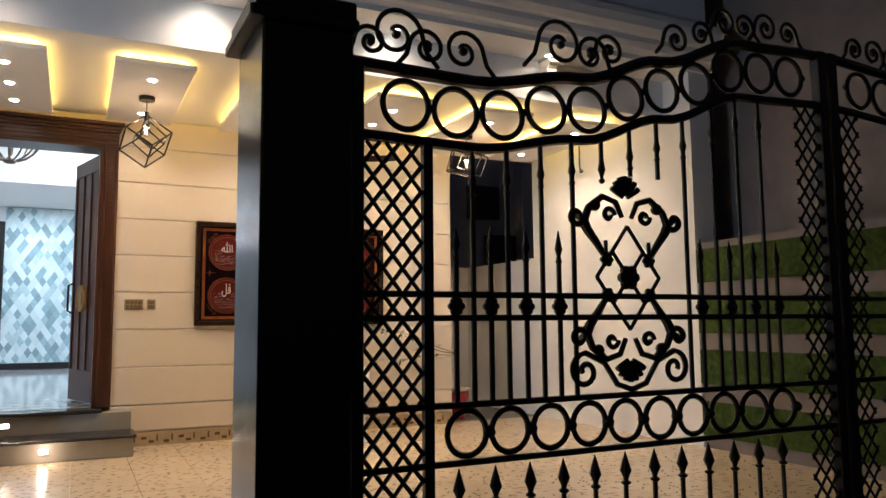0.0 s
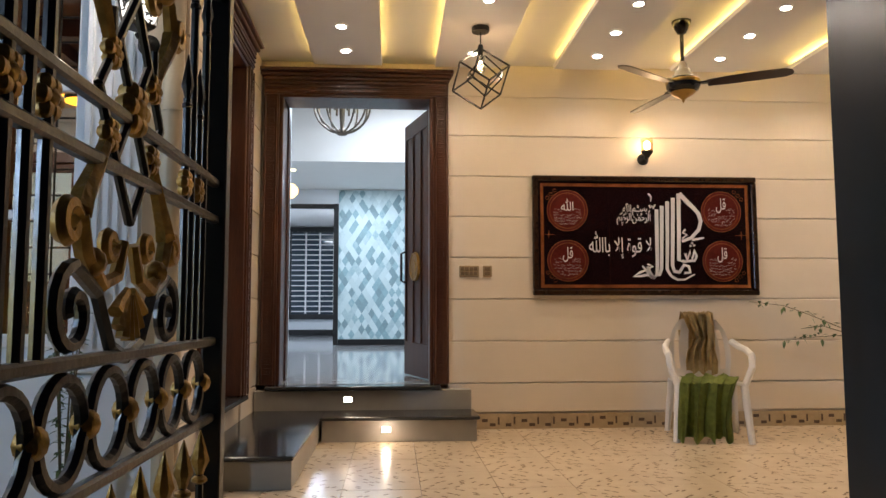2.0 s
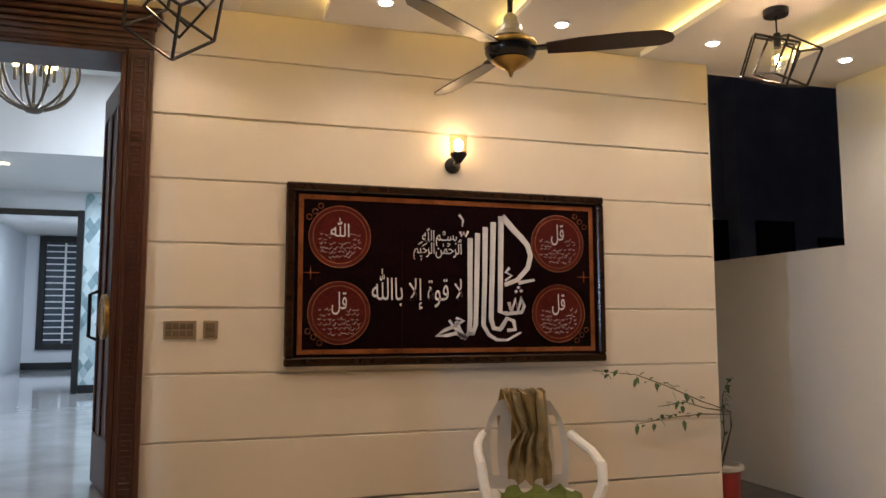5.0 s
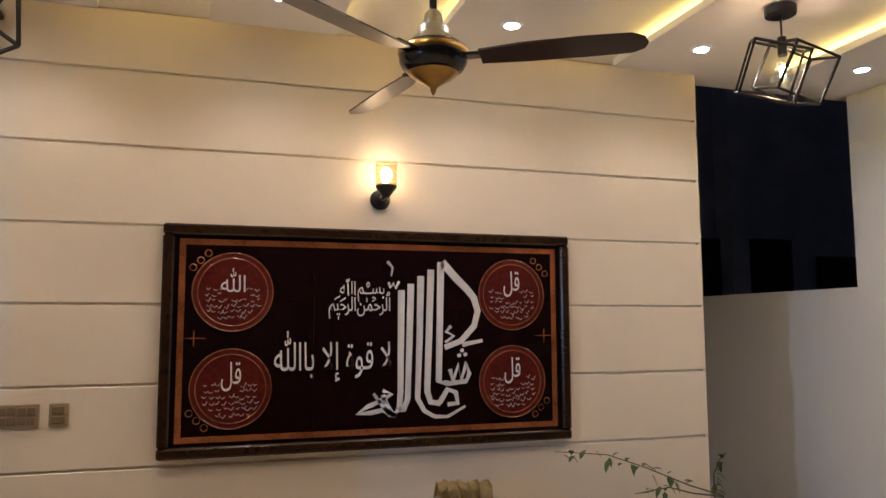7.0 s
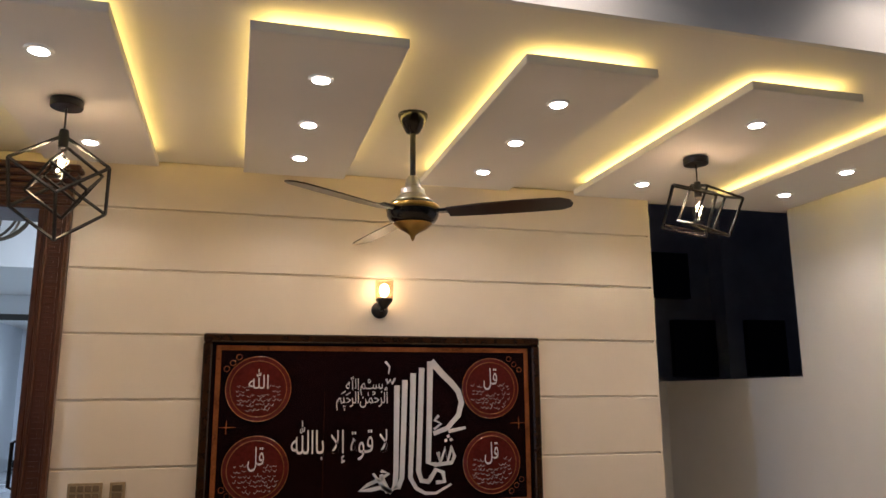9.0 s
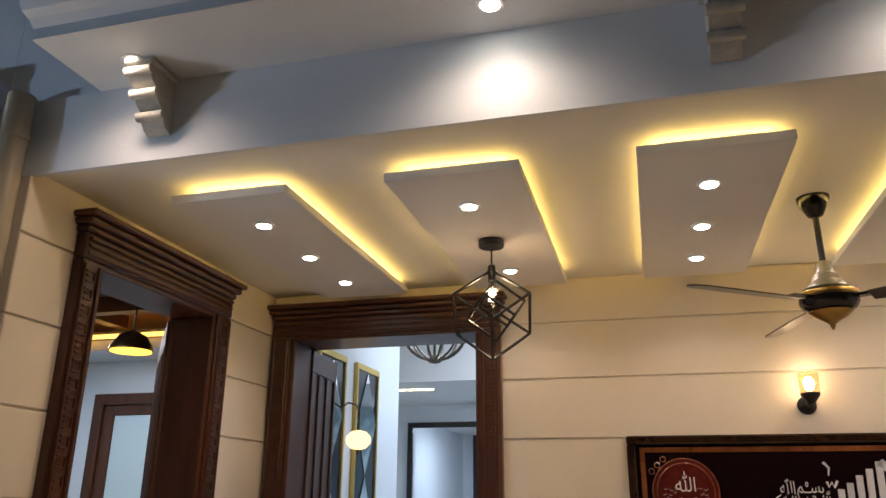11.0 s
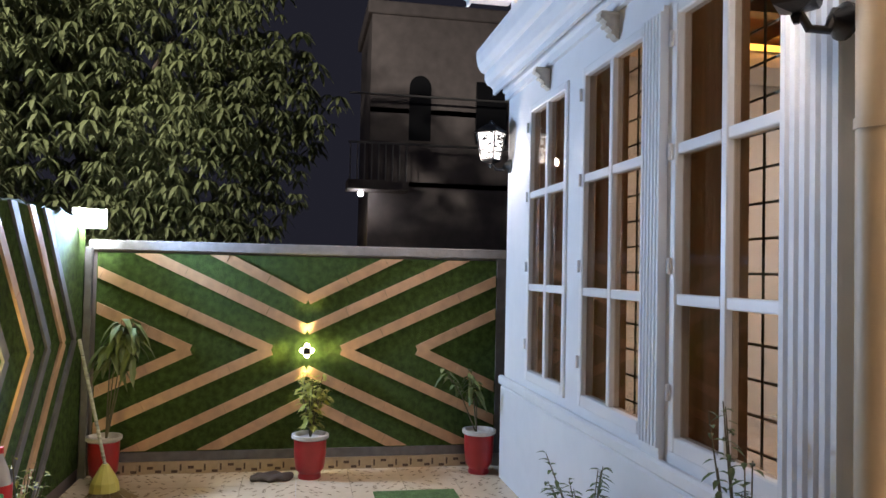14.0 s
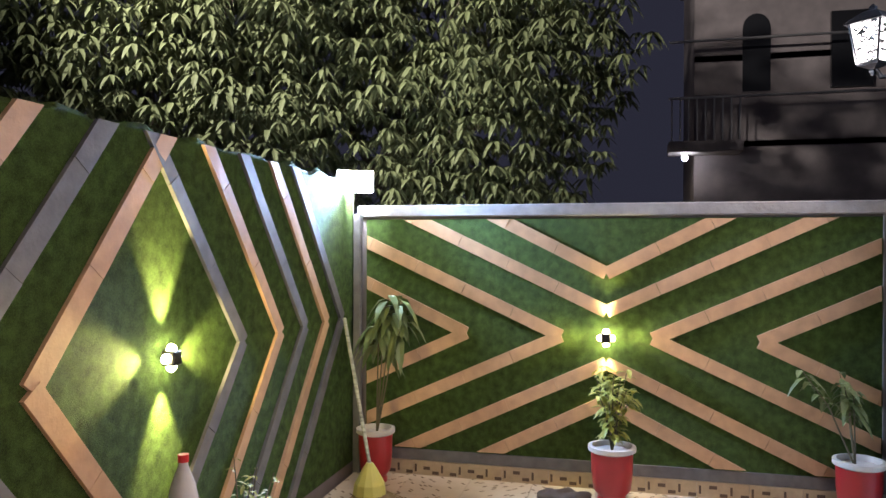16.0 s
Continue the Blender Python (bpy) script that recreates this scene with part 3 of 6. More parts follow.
# side room behind the second door and the windows
structure("floor_room", HALLF, (-5.2, -1.4, 5.502, 10.5, 0.20, 0.355), label="polished grey floor of the side room", category="floor")
structure("wall_room_back", HALLW, (-5.2, -1.4, 10.3, 10.5, .3, 4.0), label="white back wall of the side room", category="wall")
structure("wall_room_side", HALLW, (-1.56, -1.402, 7.46, 10.3, .3, 3.95), label="white inner wall of the side room", category="wall")
structure("wall_room_left", HALLW, (-5.198, -5.1, 5.502, 10.3, .3, 4.0), label="white wall with a blue inset", category="wall")
structure("ceiling_room", mat("wood_ceiling", (.20, .075, .025), .45, grain=.9, scale=20, dark=.5), (-5.2, -1.4, 5.502, 10.5, 3.45, 3.6), label="brown wooden coffered ceiling", category="ceiling")
bm = B((-5.1, -1.56, 9.7, 10.3, 3.1, 3.2), (-5.1, -4.6, 5.502, 9.7, 3.1, 3.2), (-2.0, -1.56, 7.46, 9.7, 3.1, 3.2), (-4.6, -2.0, 5.502, 6.1, 3.1, 3.2))
tagged(part("ceiling_border", bm, CEILP, None), "white dropped border of the room ceiling", "ceiling", kind="structure")
for i in range(4):
    structure("beam_room", CLEARWOOD, (-4.6, -2.0, 6.4 + .85 * i, 6.52 + .85 * i, 3.3, 3.45), label="dark wooden ceiling beam", category="beam")
for i in range(3):
    structure("beam_room_cross", CLEARWOOD, (-4.2 + .85 * i, -4.08 + .85 * i, 6.1, 9.7, 3.32, 3.449), label="dark wooden cross beam", category="beam")
structure("cove_room", glow("amber_cove", (1, .5, .08), 3.5), (-4.6, -2.0, 9.66, 9.69, 3.22, 3.26), (-4.59, -4.56, 6.2, 9.66, 3.22, 3.26), label="amber light strip round the ceiling", category="light strip")
structure("blue_inset", BLUEP, (-5.099, -5.08, 8.2, 10.28, 1.12, 3.06), label="blue painted inset panel", category="wall panel")
rd = thing("door_room", (-4.1, 10.28, .36), "brown wooden inner door with frosted glass pane", "door", kind="structure")
for b in ((-4.79, -4.67, 10.22, 10.298, .36, 2.73), (-3.67, -3.55, 10.22, 10.298, .36, 2.73), (-4.67, -3.67, 10.22, 10.298, 2.61, 2.73)):
    part("frame", bevelled(B(b), .008), CLEARWOOD, rd)
part("leaf", bevelled(B((-4.66, -4.53, 10.25, 10.297, .37, 2.60), (-3.81, -3.68, 10.25, 10.297, .37, 2.60), (-4.53, -3.81, 10.25, 10.297, 2.5, 2.60), (-4.53, -3.81, 10.25, 10.297, .37, 1.26)), .006), CLEARWOOD, rd)
for x0 in (-4.47, -4.13):
    part("raised_panel", bevelled(B((x0, x0 + .27, 10.235, 10.25, .5, 1.12)), .008), CLEARWOOD, rd)
part("pane", B((-4.53, -3.81, 10.27, 10.285, 1.26, 2.5)), mat("frosted_pane", (.55, .66, .68), .25), rd, "frosted glass pane")
pl = thing("pendant_lamp", (-2.9, 8.3, 2.75), "black dome pendant lamp with amber inside", "lamp")
bm = bmesh.new()
lathe(bm, (-2.9, 8.3, 2.78), [(.17, 0), (.165, .03), (.11, .12), (.03, .16), (.01, .17), (.01, .66)], 20)
part("shade", bm, IRON, pl, smooth=True)
bm = bmesh.new()
lathe(bm, (-2.9, 8.3, 2.77), [(.16, 0), (.16, .008)], 20)
part("diffuser", bm, glow("amber_shade", (1, .5, .05), 4), pl)

# ---- doors ----
def cased_opening(name, place, w, z0, z1, label, jamb=0.12, depth=0.30):
    """Moulded casing with a crown and a Greek key strip; place(u, v, z) maps along, out of the wall, up."""
    t = thing(name, place(0, 0, z0), label, "door frame", kind="structure")

    def b(u0, u1, v0, v1, a0, a1, bev=.006):
        p, q = place(u0, v0, a0), place(u1, v1, a1)
        bm = bmesh.new()
        box(bm, min(p[0], q[0]), max(p[0], q[0]), min(p[1], q[1]), max(p[1], q[1]), a0, a1)
        return bevelled(bm, bev)
    for s in (-1, 1):
        e = s * (w / 2)
        part("jamb", b(e, e + s * jamb, -.01, .045, z0, z1 + .02), CLEARWOOD, t)
        part("lining", b(e - s * .03, e, -depth, .03, z0, z1), CLEARWOOD, t)
        part("bead", b(e + s * jamb * .1, e + s * jamb * .22, .045, .056, z0, z1), CLEARWOOD, t)
        part("bead", b(e + s * jamb * .80, e + s * jamb * .92, .045, .056, z0, z1), CLEARWOOD, t)
        k = 0
        zz = z0 + .08
        while zz < z1 - .05:
            c = e + s * jamb * .51
            for (du, dz, su, sz) in ((0, 0, .05, .008), (.021, .024, .008, .05), (0, .045, .05, .008), (-.012, .024, .025, .008)):
                part("key_relief", b(c + du - su / 2, c + du + su / 2, .045, .053, zz + dz - sz / 2, zz + dz + sz / 2, .001), CLEARWOOD, t)
            zz += .075
    h = w / 2 + jamb
    part("head_lining", b(-w / 2, w / 2, -depth, .03, z1, z1 + .03), CLEARWOOD, t)
    part("head", b(-h, h, -.01, .048, z1 + .022, z1 + .13), CLEARWOOD, t)
    for i in range(3):
        part("head_bead", b(-h + .02, h - .02, .048, .058 + .004 * i, z1 + .035 + .032 * i, z1 + .05 + .032 * i, .003), CLEARWOOD, t)
    for i, o in enumerate((.062, .085, .11)):
        part("crown", b(-h - .01 - .015 * i, h + .01 + .015 * i, -.01, o, z1 + .132 + .03 * i, z1 + .160 + .03 * i, .008), CLEARWOOD, t)
    return t


cased_opening("door_frame_main", lambda u, v, z: Vector((-0.437 + u, 7.446 - v, z)), 1.21, 0.352, 2.60, "carved dark wooden main door casing with crown")
cased_opening("door_frame_side", lambda u, v, z: Vector((-1.185 + v, 6.262 + u, z)), 0.94, 0.345, 2.60, "carved dark wooden side door casing with crown", 0.125, 0.24)
part("side_door_sill", B((-1.43, -1.13, 5.70, 6.84, 0.312, 0.343), bevel=.004), GRANITE, bpy.data.objects["door_frame_side"], "black granite sill")


def door_leaf(name, hinge, angle, w, label, medal=True):
    """A panelled leaf hung at hinge, drawn along +x and turned by angle."""
    t = thing(name, hinge, label, "door", kind="structure")
    H = 2.22
    hx, hy, hz = hinge

    def b(u0, u1, v0, v1, a0, a1, bev=.005):
        return bevelled(B((hx + u0, hx + u1, hy + v0, hy + v1, hz + a0, hz + a1)), bev)
    part("board", b(0, w, -.018, .018, 0, H), LEAFWOOD, t)
    for v in (-.03, .018):
        part("rail", b(0, w, v, v + .012, 0, .28), LEAFWOOD, t)
        part("rail", b(0, w, v, v + .012, H - .14, H), LEAFWOOD, t)
        n = 3 if w > .5 else 2
        gap = (w - .02) / n
        for i in range(n + 1):
            part("stile", b(max(0, i * gap - .02), min(w, i * gap + .05), v, v + .012, .28, H - .14), LEAFWOOD, t)
    if medal:
        for s in (-1, 1):
            bm = bmesh.new()
            lathe(bm, (hx + w * .5, hy + s * .042, hz + .93), [(.0, .008), (.05, .009), (.055, .004), (.10, .004), (.105, .010), (.12, .010), (.125, -.012)], 32, Matrix.Rotation(-s * math.pi / 2, 4, "X"))
            med = part("medallion", bm, GOLD, t, "carved gilded round medallion", True)
            med.scale = (1, 1, 1)
        for s in (-1, 1):
            bm = bmesh.new()
            y = hy + s * .075
            tube(bm, [(hx + w - .05, hy + s * .03, hz + .80), (hx + w - .05, y, hz + .82), (hx + w - .05, y, hz + 1.06), (hx + w - .05, hy + s * .03, hz + 1.08)], .011, 8)
            part("handle", bm, IRON, t, "black pull handle")
    t.rotation_euler = (0, 0, radians(angle))
    return t


door_leaf("door_main", (0.165, 7.66, 0.365), 106, 0.66, "open dark wooden door leaf with gilded medallion")
door_leaf("door_main_second", (-1.03, 7.66, 0.365), 96, 0.52, "open narrow dark wooden second door leaf", False)
door_leaf("door_side", (-1.40, 6.70, 0.365), 128, 0.86, "open dark wooden side door leaf", False)

# ---- ceiling panels with cove light ----


def ceiling_panel(px, lights):
    t = thing("ceiling_panel", (px, 6.48, 2.82), "hanging white ceiling panel with hidden yellow light", "ceiling panel", "porch ceiling panels", "")
    x0, x1, y0, y1 = px - .262, px + .262, 5.68, 7.28
    part("board", bevelled(B((x0, x1, y0, y1, 2.82, 2.856)), .003), CEILP, t)
    part("support", B((x0 + .09, x1 - .09, y0 + .09, y1 - .02, 2.857, 2.899)), CEILP, t)
    for b in ((x0 + .06, x0 + .085, y0 + .06, y1 - .03, 2.858, 2.872), (x1 - .085, x1 - .06, y0 + .06, y1 - .03, 2.858, 2.872), (x0 + .086, x1 - .086, y0 + .06, y0 + .085, 2.858, 2.872)):
        part("light_strip", B(b), STRIPWARM, t, "yellow light strip")
    for ly in lights:
        downlight(t, px, ly, 2.82)


def downlight(parent, x, y, z):
    bm = bmesh.new()
    lathe(bm, (x, y, z - .008), [(.030, .002), (.034, 0), (.045, .002), (.047, .008)], 20)
    rim = part("downlight", bm, CEILP, parent, smooth=True)
    bm = bmesh.new()
    lathe(bm, (x, y, z - .010), [(.031, 0), (.031, .003)], 20)
    part("led", bm, LED, rim, "lit white disc")


for i, px in enumerate(PANEL_X):
    ceiling_panel(px, [DOWN_Y[0], DOWN_Y[2]] if i in (1, 4) else DOWN_Y)
for sx in SOFFIT_X:
    downlight(balcony, sx, 5.22, 3.20)
for sx in (-2.30, -3.20, -4.1, -4.95):
    downlight(upper, sx, 5.16, 3.66)


# ---- cube pendants ----
def cage_pendant(x, y, rot, tip, cubes):
    t = thing("cage_pendant", (x, y, 2.82), "black wire double cube pendant with filament bulb", "pendant lamp", "cube pendants")
    bm = bmesh.new()
    lathe(bm, (x, y, 2.785), [(.058, 0), (.060, .004), (.060, .032)], 24)
    part("canopy", bm, IRON, t, smooth=True)
    bm = bmesh.new()
    rod(bm, (x, y, 2.69), (x, y, 2.79), .004)
    part("cord", bm, IRON, t)
    bm = bmesh.new()
    lathe(bm, (x, y, 2.62), [(.018, 0), (.020, .05), (.016, .075), (.006, .08)], 14)
    part("socket", bm, IRON, t, smooth=True)
    bm = bmesh.new()
    lathe(bm, (x, y, 2.495), [(.002, 0), (.022, .008), (.034, .035), (.030, .07), (.018, .10), (.015, .125)], 16)
    bulb = part("bulb", bm, CLEAR, t, "clear glass bulb", True)
    bulb.visible_shadow = False
    bm = bmesh.new()
    tube(bm, [(x - .012 + .006 * (j % 5), y + .010 * math.sin(j * 1.9), 2.525 + .055 * abs(math.sin(j * 1.3))) for j in range(14)], .0035, 5)
    part("filament", bm, FILAMENT, bulb, "glowing filament")
    for size, c, turn in cubes:
        c = Vector((x, y, 0)) + Vector(c)
        m = Matrix.Translation(c) @ Euler((0, 0, radians(rot + turn))).to_matrix().to_4x4() @ Euler((radians(tip), 0, 0)).to_matrix().to_4x4() @ Euler((0, 0, radians(45))).to_matrix().to_4x4()
        h = size / 2
        for ax in range(3):
            for s1 in (-h, h):
                for s2 in (-h, h):
                    a = [0, 0, 0]
                    bb = [0, 0, 0]
                    a[ax], bb[ax] = -h, h
                    a[(ax + 1) % 3] = bb[(ax + 1) % 3] = s1
                    a[(ax + 2) % 3] = bb[(ax + 2) % 3] = s2
                    bm = bmesh.new()
                    rod(bm, m @ Vector(a), m @ Vector(bb), .0065, 4)
                    part("cage_bar", bm, IRON, t)


cage_pendant(0.435, 6.45, 10, 54.74, ((.240, (0, 0, 2.465), 0), (.16, (.025, -.03, 2.475), 38)))
cage_pendant(3.27, 6.48, 12, 24, ((.205, (-.055, 0, 2.55), 0), (.19, (.075, .02, 2.565), 25)))

# ---- ceiling fan ----
FX, FY = 1.83, 6.466
BLACKGLOSS = mat("black_enamel", (.012, .010, .009), .16, grain=.4)
BRASS = mat("antique_brass", (.42, .27, .08), .28, .9, grain=.6, dark=.5)
BLADE = mat("fan_blade_brown", (.035, .018, .012), .3, grain=.7, scale=20, dark=.6)
fan = thing("ceiling_fan", (FX, FY, 2.9), "dark brown three-blade ceiling fan with brass trim", "ceiling fan")
bm = bmesh.new()
lathe(bm, (FX, FY, 2.90), [(.018, -.09), (.03, -.085), (.055, -.04), (.066, -.01), (.066, 0)], 24)
part("canopy", bm, BLACKGLOSS, fan, smooth=True)
bm = bmesh.new()
rod(bm, (FX, FY, 2.58), (FX, FY, 2.83), .013, 12)
part("downrod", bm, BLACKGLOSS, fan, smooth=True)
bm = bmesh.new()
lathe(bm, (FX, FY, 2.50), [(.075, 0), (.072, .015), (.055, .03), (.052, .055), (.035, .065), (.030, .10), (.018, .115)], 28)
part("collar", bm, STEEL, fan, smooth=True)
bm = bmesh.new()
lathe(bm, (FX, FY, 2.40), [(.07, 0), (.10, .012), (.113, .035), (.113, .075), (.095, .095), (.07, .102)], 32)
part("motor", bm, BLACKGLOSS, fan, smooth=True)
bm = bmesh.new()
lathe(bm, (FX, FY, 2.455), [(.1145, 0), (.117, .006), (.117, .018), (.1145, .024)], 32)
part("trim_band", bm, BRASS, fan, smooth=True)
bm = bmesh.new()
lathe(bm, (FX, FY, 2.325), [(.002, 0), (.008, .01), (.012, .025), (.03, .038), (.062, .055), (.085, .075)], 28)
part("finial", bm, BRASS, fan, smooth=True)
for ang in (-31.5, 215.7, 100.7):
    a = radians(ang)
    R = Matrix.Translation((FX, FY, 2.45)) @ Matrix.Rotation(a, 4, "Z")
    bm = bmesh.new()
    box(bm, .09, .20, -.02, .02, -.006, .006)
    bmesh.ops.transform(bm, matrix=R, verts=bm.verts[:])
    arm = part("blade_arm", bm, BLACKGLOSS, fan)
    bm = bmesh.new()
    outline = [(.16, -.045), (.30, -.060), (.50, -.062), (.64, -.055), (.68, -.03), (.69, 0), (.68, .03), (.64, .05), (.50, .05), (.30, .045), (.16, .035)]
    lo = [bm.verts.new((u, v, -.012 - v * .20)) for u, v in outline]
    hi = [bm.verts.new((u, v, -.006 - v * .20)) for u, v in outline]
    bm.faces.new(lo[::-1])
    bm.faces.new(hi)
    for i in range(len(lo)):
        j = (i + 1) % len(lo)
        bm.faces.new((lo[i], lo[j], hi[j], hi[i]))
    bmesh.ops.transform(bm, matrix=R, verts=bm.verts[:])
    part("blade", bm, BLADE, fan)

# ---- framed calligraphy ----
PX0, PX1, PZ0, PZ1, PY = 0.957, 2.793, 1.036, 1.993, 7.446
FRAMEM = mat("frame_lacquer", (.030, .014, .006), .18, grain=.6, scale=25, dark=.5)
GLAZED = mat("glazed_dark_print", (.010, .003, .003), .07, grain=.5, scale=30)
MAROON = mat("maroon_print", (.11, .017, .013), .12, grain=.8, scale=60, dark=.5)
RUST = mat("rust_border_print", (.30, .10, .035), .2, grain=1.0, scale=90, dark=.35)
SILVER = mat("silver_lettering", (.70, .68, .68), .35, 0.1, grain=.5, scale=40)
PALE = mat("pale_lettering", (.42, .34, .32), .4, grain=.5, scale=60)
pic = thing("calligraphy_picture", ((PX0 + PX1) / 2, PY, PZ0), "dark glazed calligraphy picture in a brown frame", "picture")
part("backing", B((PX0 + .01, PX1 - .01, PY - .020, PY, PZ0 + .01, PZ1 - .01)), GLAZED, pic)
for b in ((PX0, PX1, PZ0, PZ0 + .045), (PX0, PX1, PZ1 - .045, PZ1), (PX0, PX0 + .045, PZ0 + .045, PZ1 - .045), (PX1 - .045, PX1, PZ0 + .045, PZ1 - .045)):
    part("frame", bevelled(B((b[0], b[1], PY - .045, PY, b[2], b[3])), .008), FRAMEM, pic)
for b in ((PX0 + .065, PX1 - .065, PZ0 + .06, PZ0 + .085), (PX0 + .065, PX1 - .065, PZ1 - .085, PZ1 - .06), (PX0 + .065, PX0 + .09, PZ0 + .085, PZ1 - .085), (PX1 - .09, PX1 - .065, PZ0 + .085, PZ1 - .085)):
    part("border", B((b[0], b[1], PY - .0225, PY - .0205, b[2], b[3])), RUST, pic, "rust patterned border")
for gx in (1.577,):
    part("pane_joint", B((gx, gx + .003, PY - .0215, PY - .0205, PZ0 + .09, PZ1 - .09)), FRAMEM, pic)


def lettering(body, x, z, height, parent, material, width=None, depth=.002, name="lettering"):
    c = bpy.data.curves.new("lettering", "FONT")
    c.body, c.extrude, c.align_x = body, .5, "CENTER"
    tmp = bpy.data.objects.new("tmp", c)
    scene.collection.objects.link(tmp)
    bpy.context.view_layer.update()
    me = bpy.data.meshes.new_from_object(tmp)
    bpy.data.objects.remove(tmp)
    co = np.array([v.co for v in me.vertices])
    lo, hi = co.min(0), co.max(0)
    sz = height / (hi[1] - lo[1])
    sx = sz if width is None else width / (hi[0] - lo[0])
    bm = bmesh.new()
    bm.from_mesh(me)
    for v in bm.verts:
        q = v.co.copy()
        v.co = Vector((x + (q.x - (lo[0] + hi[0]) / 2) * sx, PY - .022 - (q.z + .5) * depth, z + (q.y - lo[1]) * sz))
    bpy.data.meshes.remove(me)
    return part(name, bm, material, parent)


# four round medallions, each a red disc with ring and a small block of verse
VERSE = "\uFEDE\uFED7"
for i, (mx, mz, mr) in enumerate(((1.239, 1.712, .164), (1.239, 1.311, .164), (2.50, 1.711, .164), (2.50, 1.31, .164))):
    ax = Matrix.Rotation(math.pi / 2, 4, "X")
    bm = bmesh.new()
    lathe(bm, (mx, PY - .0205, mz), [(mr, 0), (mr, .002)], 40, ax)
    disc = part("medallion", bm, MAROON, pic, "maroon round medallion")
    for rr in (mr, mr - .022):
        bm = bmesh.new()
        ring(bm, (mx, PY - .0235, mz), rr, .0025, "y", 40, 5)
        part("ring", bm, RUST, disc)
    if i == 0:
        lettering("\uFDF2", mx, mz + .0, .10, disc, SILVER, .10)
    else:
        lettering(VERSE, mx, mz - .01, .12, disc, SILVER, .08)
    rnd = random.Random(i)
    for row in range(6):
        for k in range(9):
            u = -.1 + .025 * k + rnd.uniform(-.006, .006)
            v = -.105 + .024 * row + rnd.uniform(-.006, .006)
            if u * u + v * v < (mr - .035) ** 2 and not (abs(u) < .045 and v > -.02):
                bm = bmesh.new()
                s = rnd.uniform(.006, .012)
                tube(bm, [(mx + u - s, PY - .0235, mz + v), (mx + u, PY - .0235, mz + v - s * .8), (mx + u + s, PY - .0235, mz + v + s * rnd.uniform(-.4, 1.2))], .0018, 4)
                part("stroke", bm, PALE, disc)
for cx, sx in ((PX0 + .10, 1), (PX1 - .10, -1)):
    for cz, sz in ((PZ0 + .10, 1), (PZ1 - .10, -1)):
        bm = bmesh.new()
        for q in range(3):
            tube(bm, [(cx + sx * (.02 + .03 * q + .014 * math.cos(t)), PY - .0225, cz + sz * (.02 + .03 * (2 - q) + .014 * math.sin(t))) for t in [j * .6 for j in range(11)]], .0022, 4)
        part("corner_ornament", bm, RUST, pic)
for cx in (PX0 + .13, PX1 - .13):
    bm = bmesh.new()
    for a in range(4):
        u, v = math.cos(a * math.pi / 2), math.sin(a * math.pi / 2)
        tube(bm, [(cx, PY - .0225, 1.52), (cx + .03 * u, PY - .0225, 1.52 + .025 * v), (cx + .05 * u, PY - .0225, 1.52 + .035 * v)], .004, 4, .001)
    part("side_ornament", bm, RUST, pic)
lettering("\uFDF2\uFE8E\uFE91 \uFEFB\uFE87 \uFE93\uFEEE\uFED7 \uFEFB", 1.666, 1.329, .218, pic, SILVER, .507)
lettering("\uFDFD", 1.778, 1.596, .18, pic, SILVER, .275)


def brush(pts, w0, w1=None):
    """A flat pen stroke along points in the picture plane."""
    w1 = w0 if w1 is None else w1
    bm = bmesh.new()
    k = len(pts)
    rows = []
    for i, (u, v) in enumerate(pts):
        a, b = pts[max(0, i - 1)], pts[min(k - 1, i + 1)]
        d = Vector((b[0] - a[0], b[1] - a[1])).normalized()
        n = Vector((-d.y, d.x)) * ((w0 + (w1 - w0) * i / (k - 1)) / 2)
        rows.append([bm.verts.new((u + s * n.x, y, v + s * n.y)) for s, y in ((-1, PY - .0205), (-1, PY - .025), (1, PY - .025), (1, PY - .0205))])
    for a, b in zip(rows, rows[1:]):
        for j in range(4):
            bm.faces.new((a[j], a[(j + 1) % 4], b[(j + 1) % 4], b[j]))
    bm.faces.new(rows[0])
    bm.faces.new(rows[-1][::-1])
    bmesh.ops.recalc_face_normals(bm, faces=bm.faces[:])
    part("lettering", bm, SILVER, pic, "silver pen stroke")


brush([(1.967, 1.727), (1.965, 1.49), (1.964, 1.28), (1.959, 1.206), (1.934, 1.175), (1.904, 1.216), (1.883, 1.266)], .030, .020)
brush([(2.011, 1.756), (2.004, 1.49), (1.996, 1.245), (1.978, 1.197), (1.955, 1.200)], .030, .022)
brush([(2.057, 1.792), (2.051, 1.49), (2.042, 1.244), (2.074, 1.19), (2.122, 1.163), (2.183, 1.161), (2.267, 1.204)], .031, .010)
brush([(2.105, 1.822), (2.096, 1.54), (2.087, 1.275), (2.103, 1.228), (2.148, 1.220)], .031, .024)
brush([(2.152, 1.857), (2.147, 1.575), (2.141, 1.318), (2.183, 1.309)], .032, .026)
brush([(2.158, 1.857), (2.226, 1.784), (2.275, 1.738), (2.312, 1.695), (2.330, 1.635), (2.312, 1.566), (2.248, 1.498), (2.17, 1.470)], .036, .024)
brush([(2.254, 1.481), (2.352, 1.499)], .022, .014)
brush([(2.2, 1.566), (2.177, 1.54), (2.213, 1.522), (2.173, 1.492)], .016, .012)
brush([(2.195, 1.372), (2.206, 1.313), (2.236, 1.392), (2.247, 1.318), (2.274, 1.400), (2.287, 1.35), (2.272, 1.316), (2.174, 1.306)], .020)
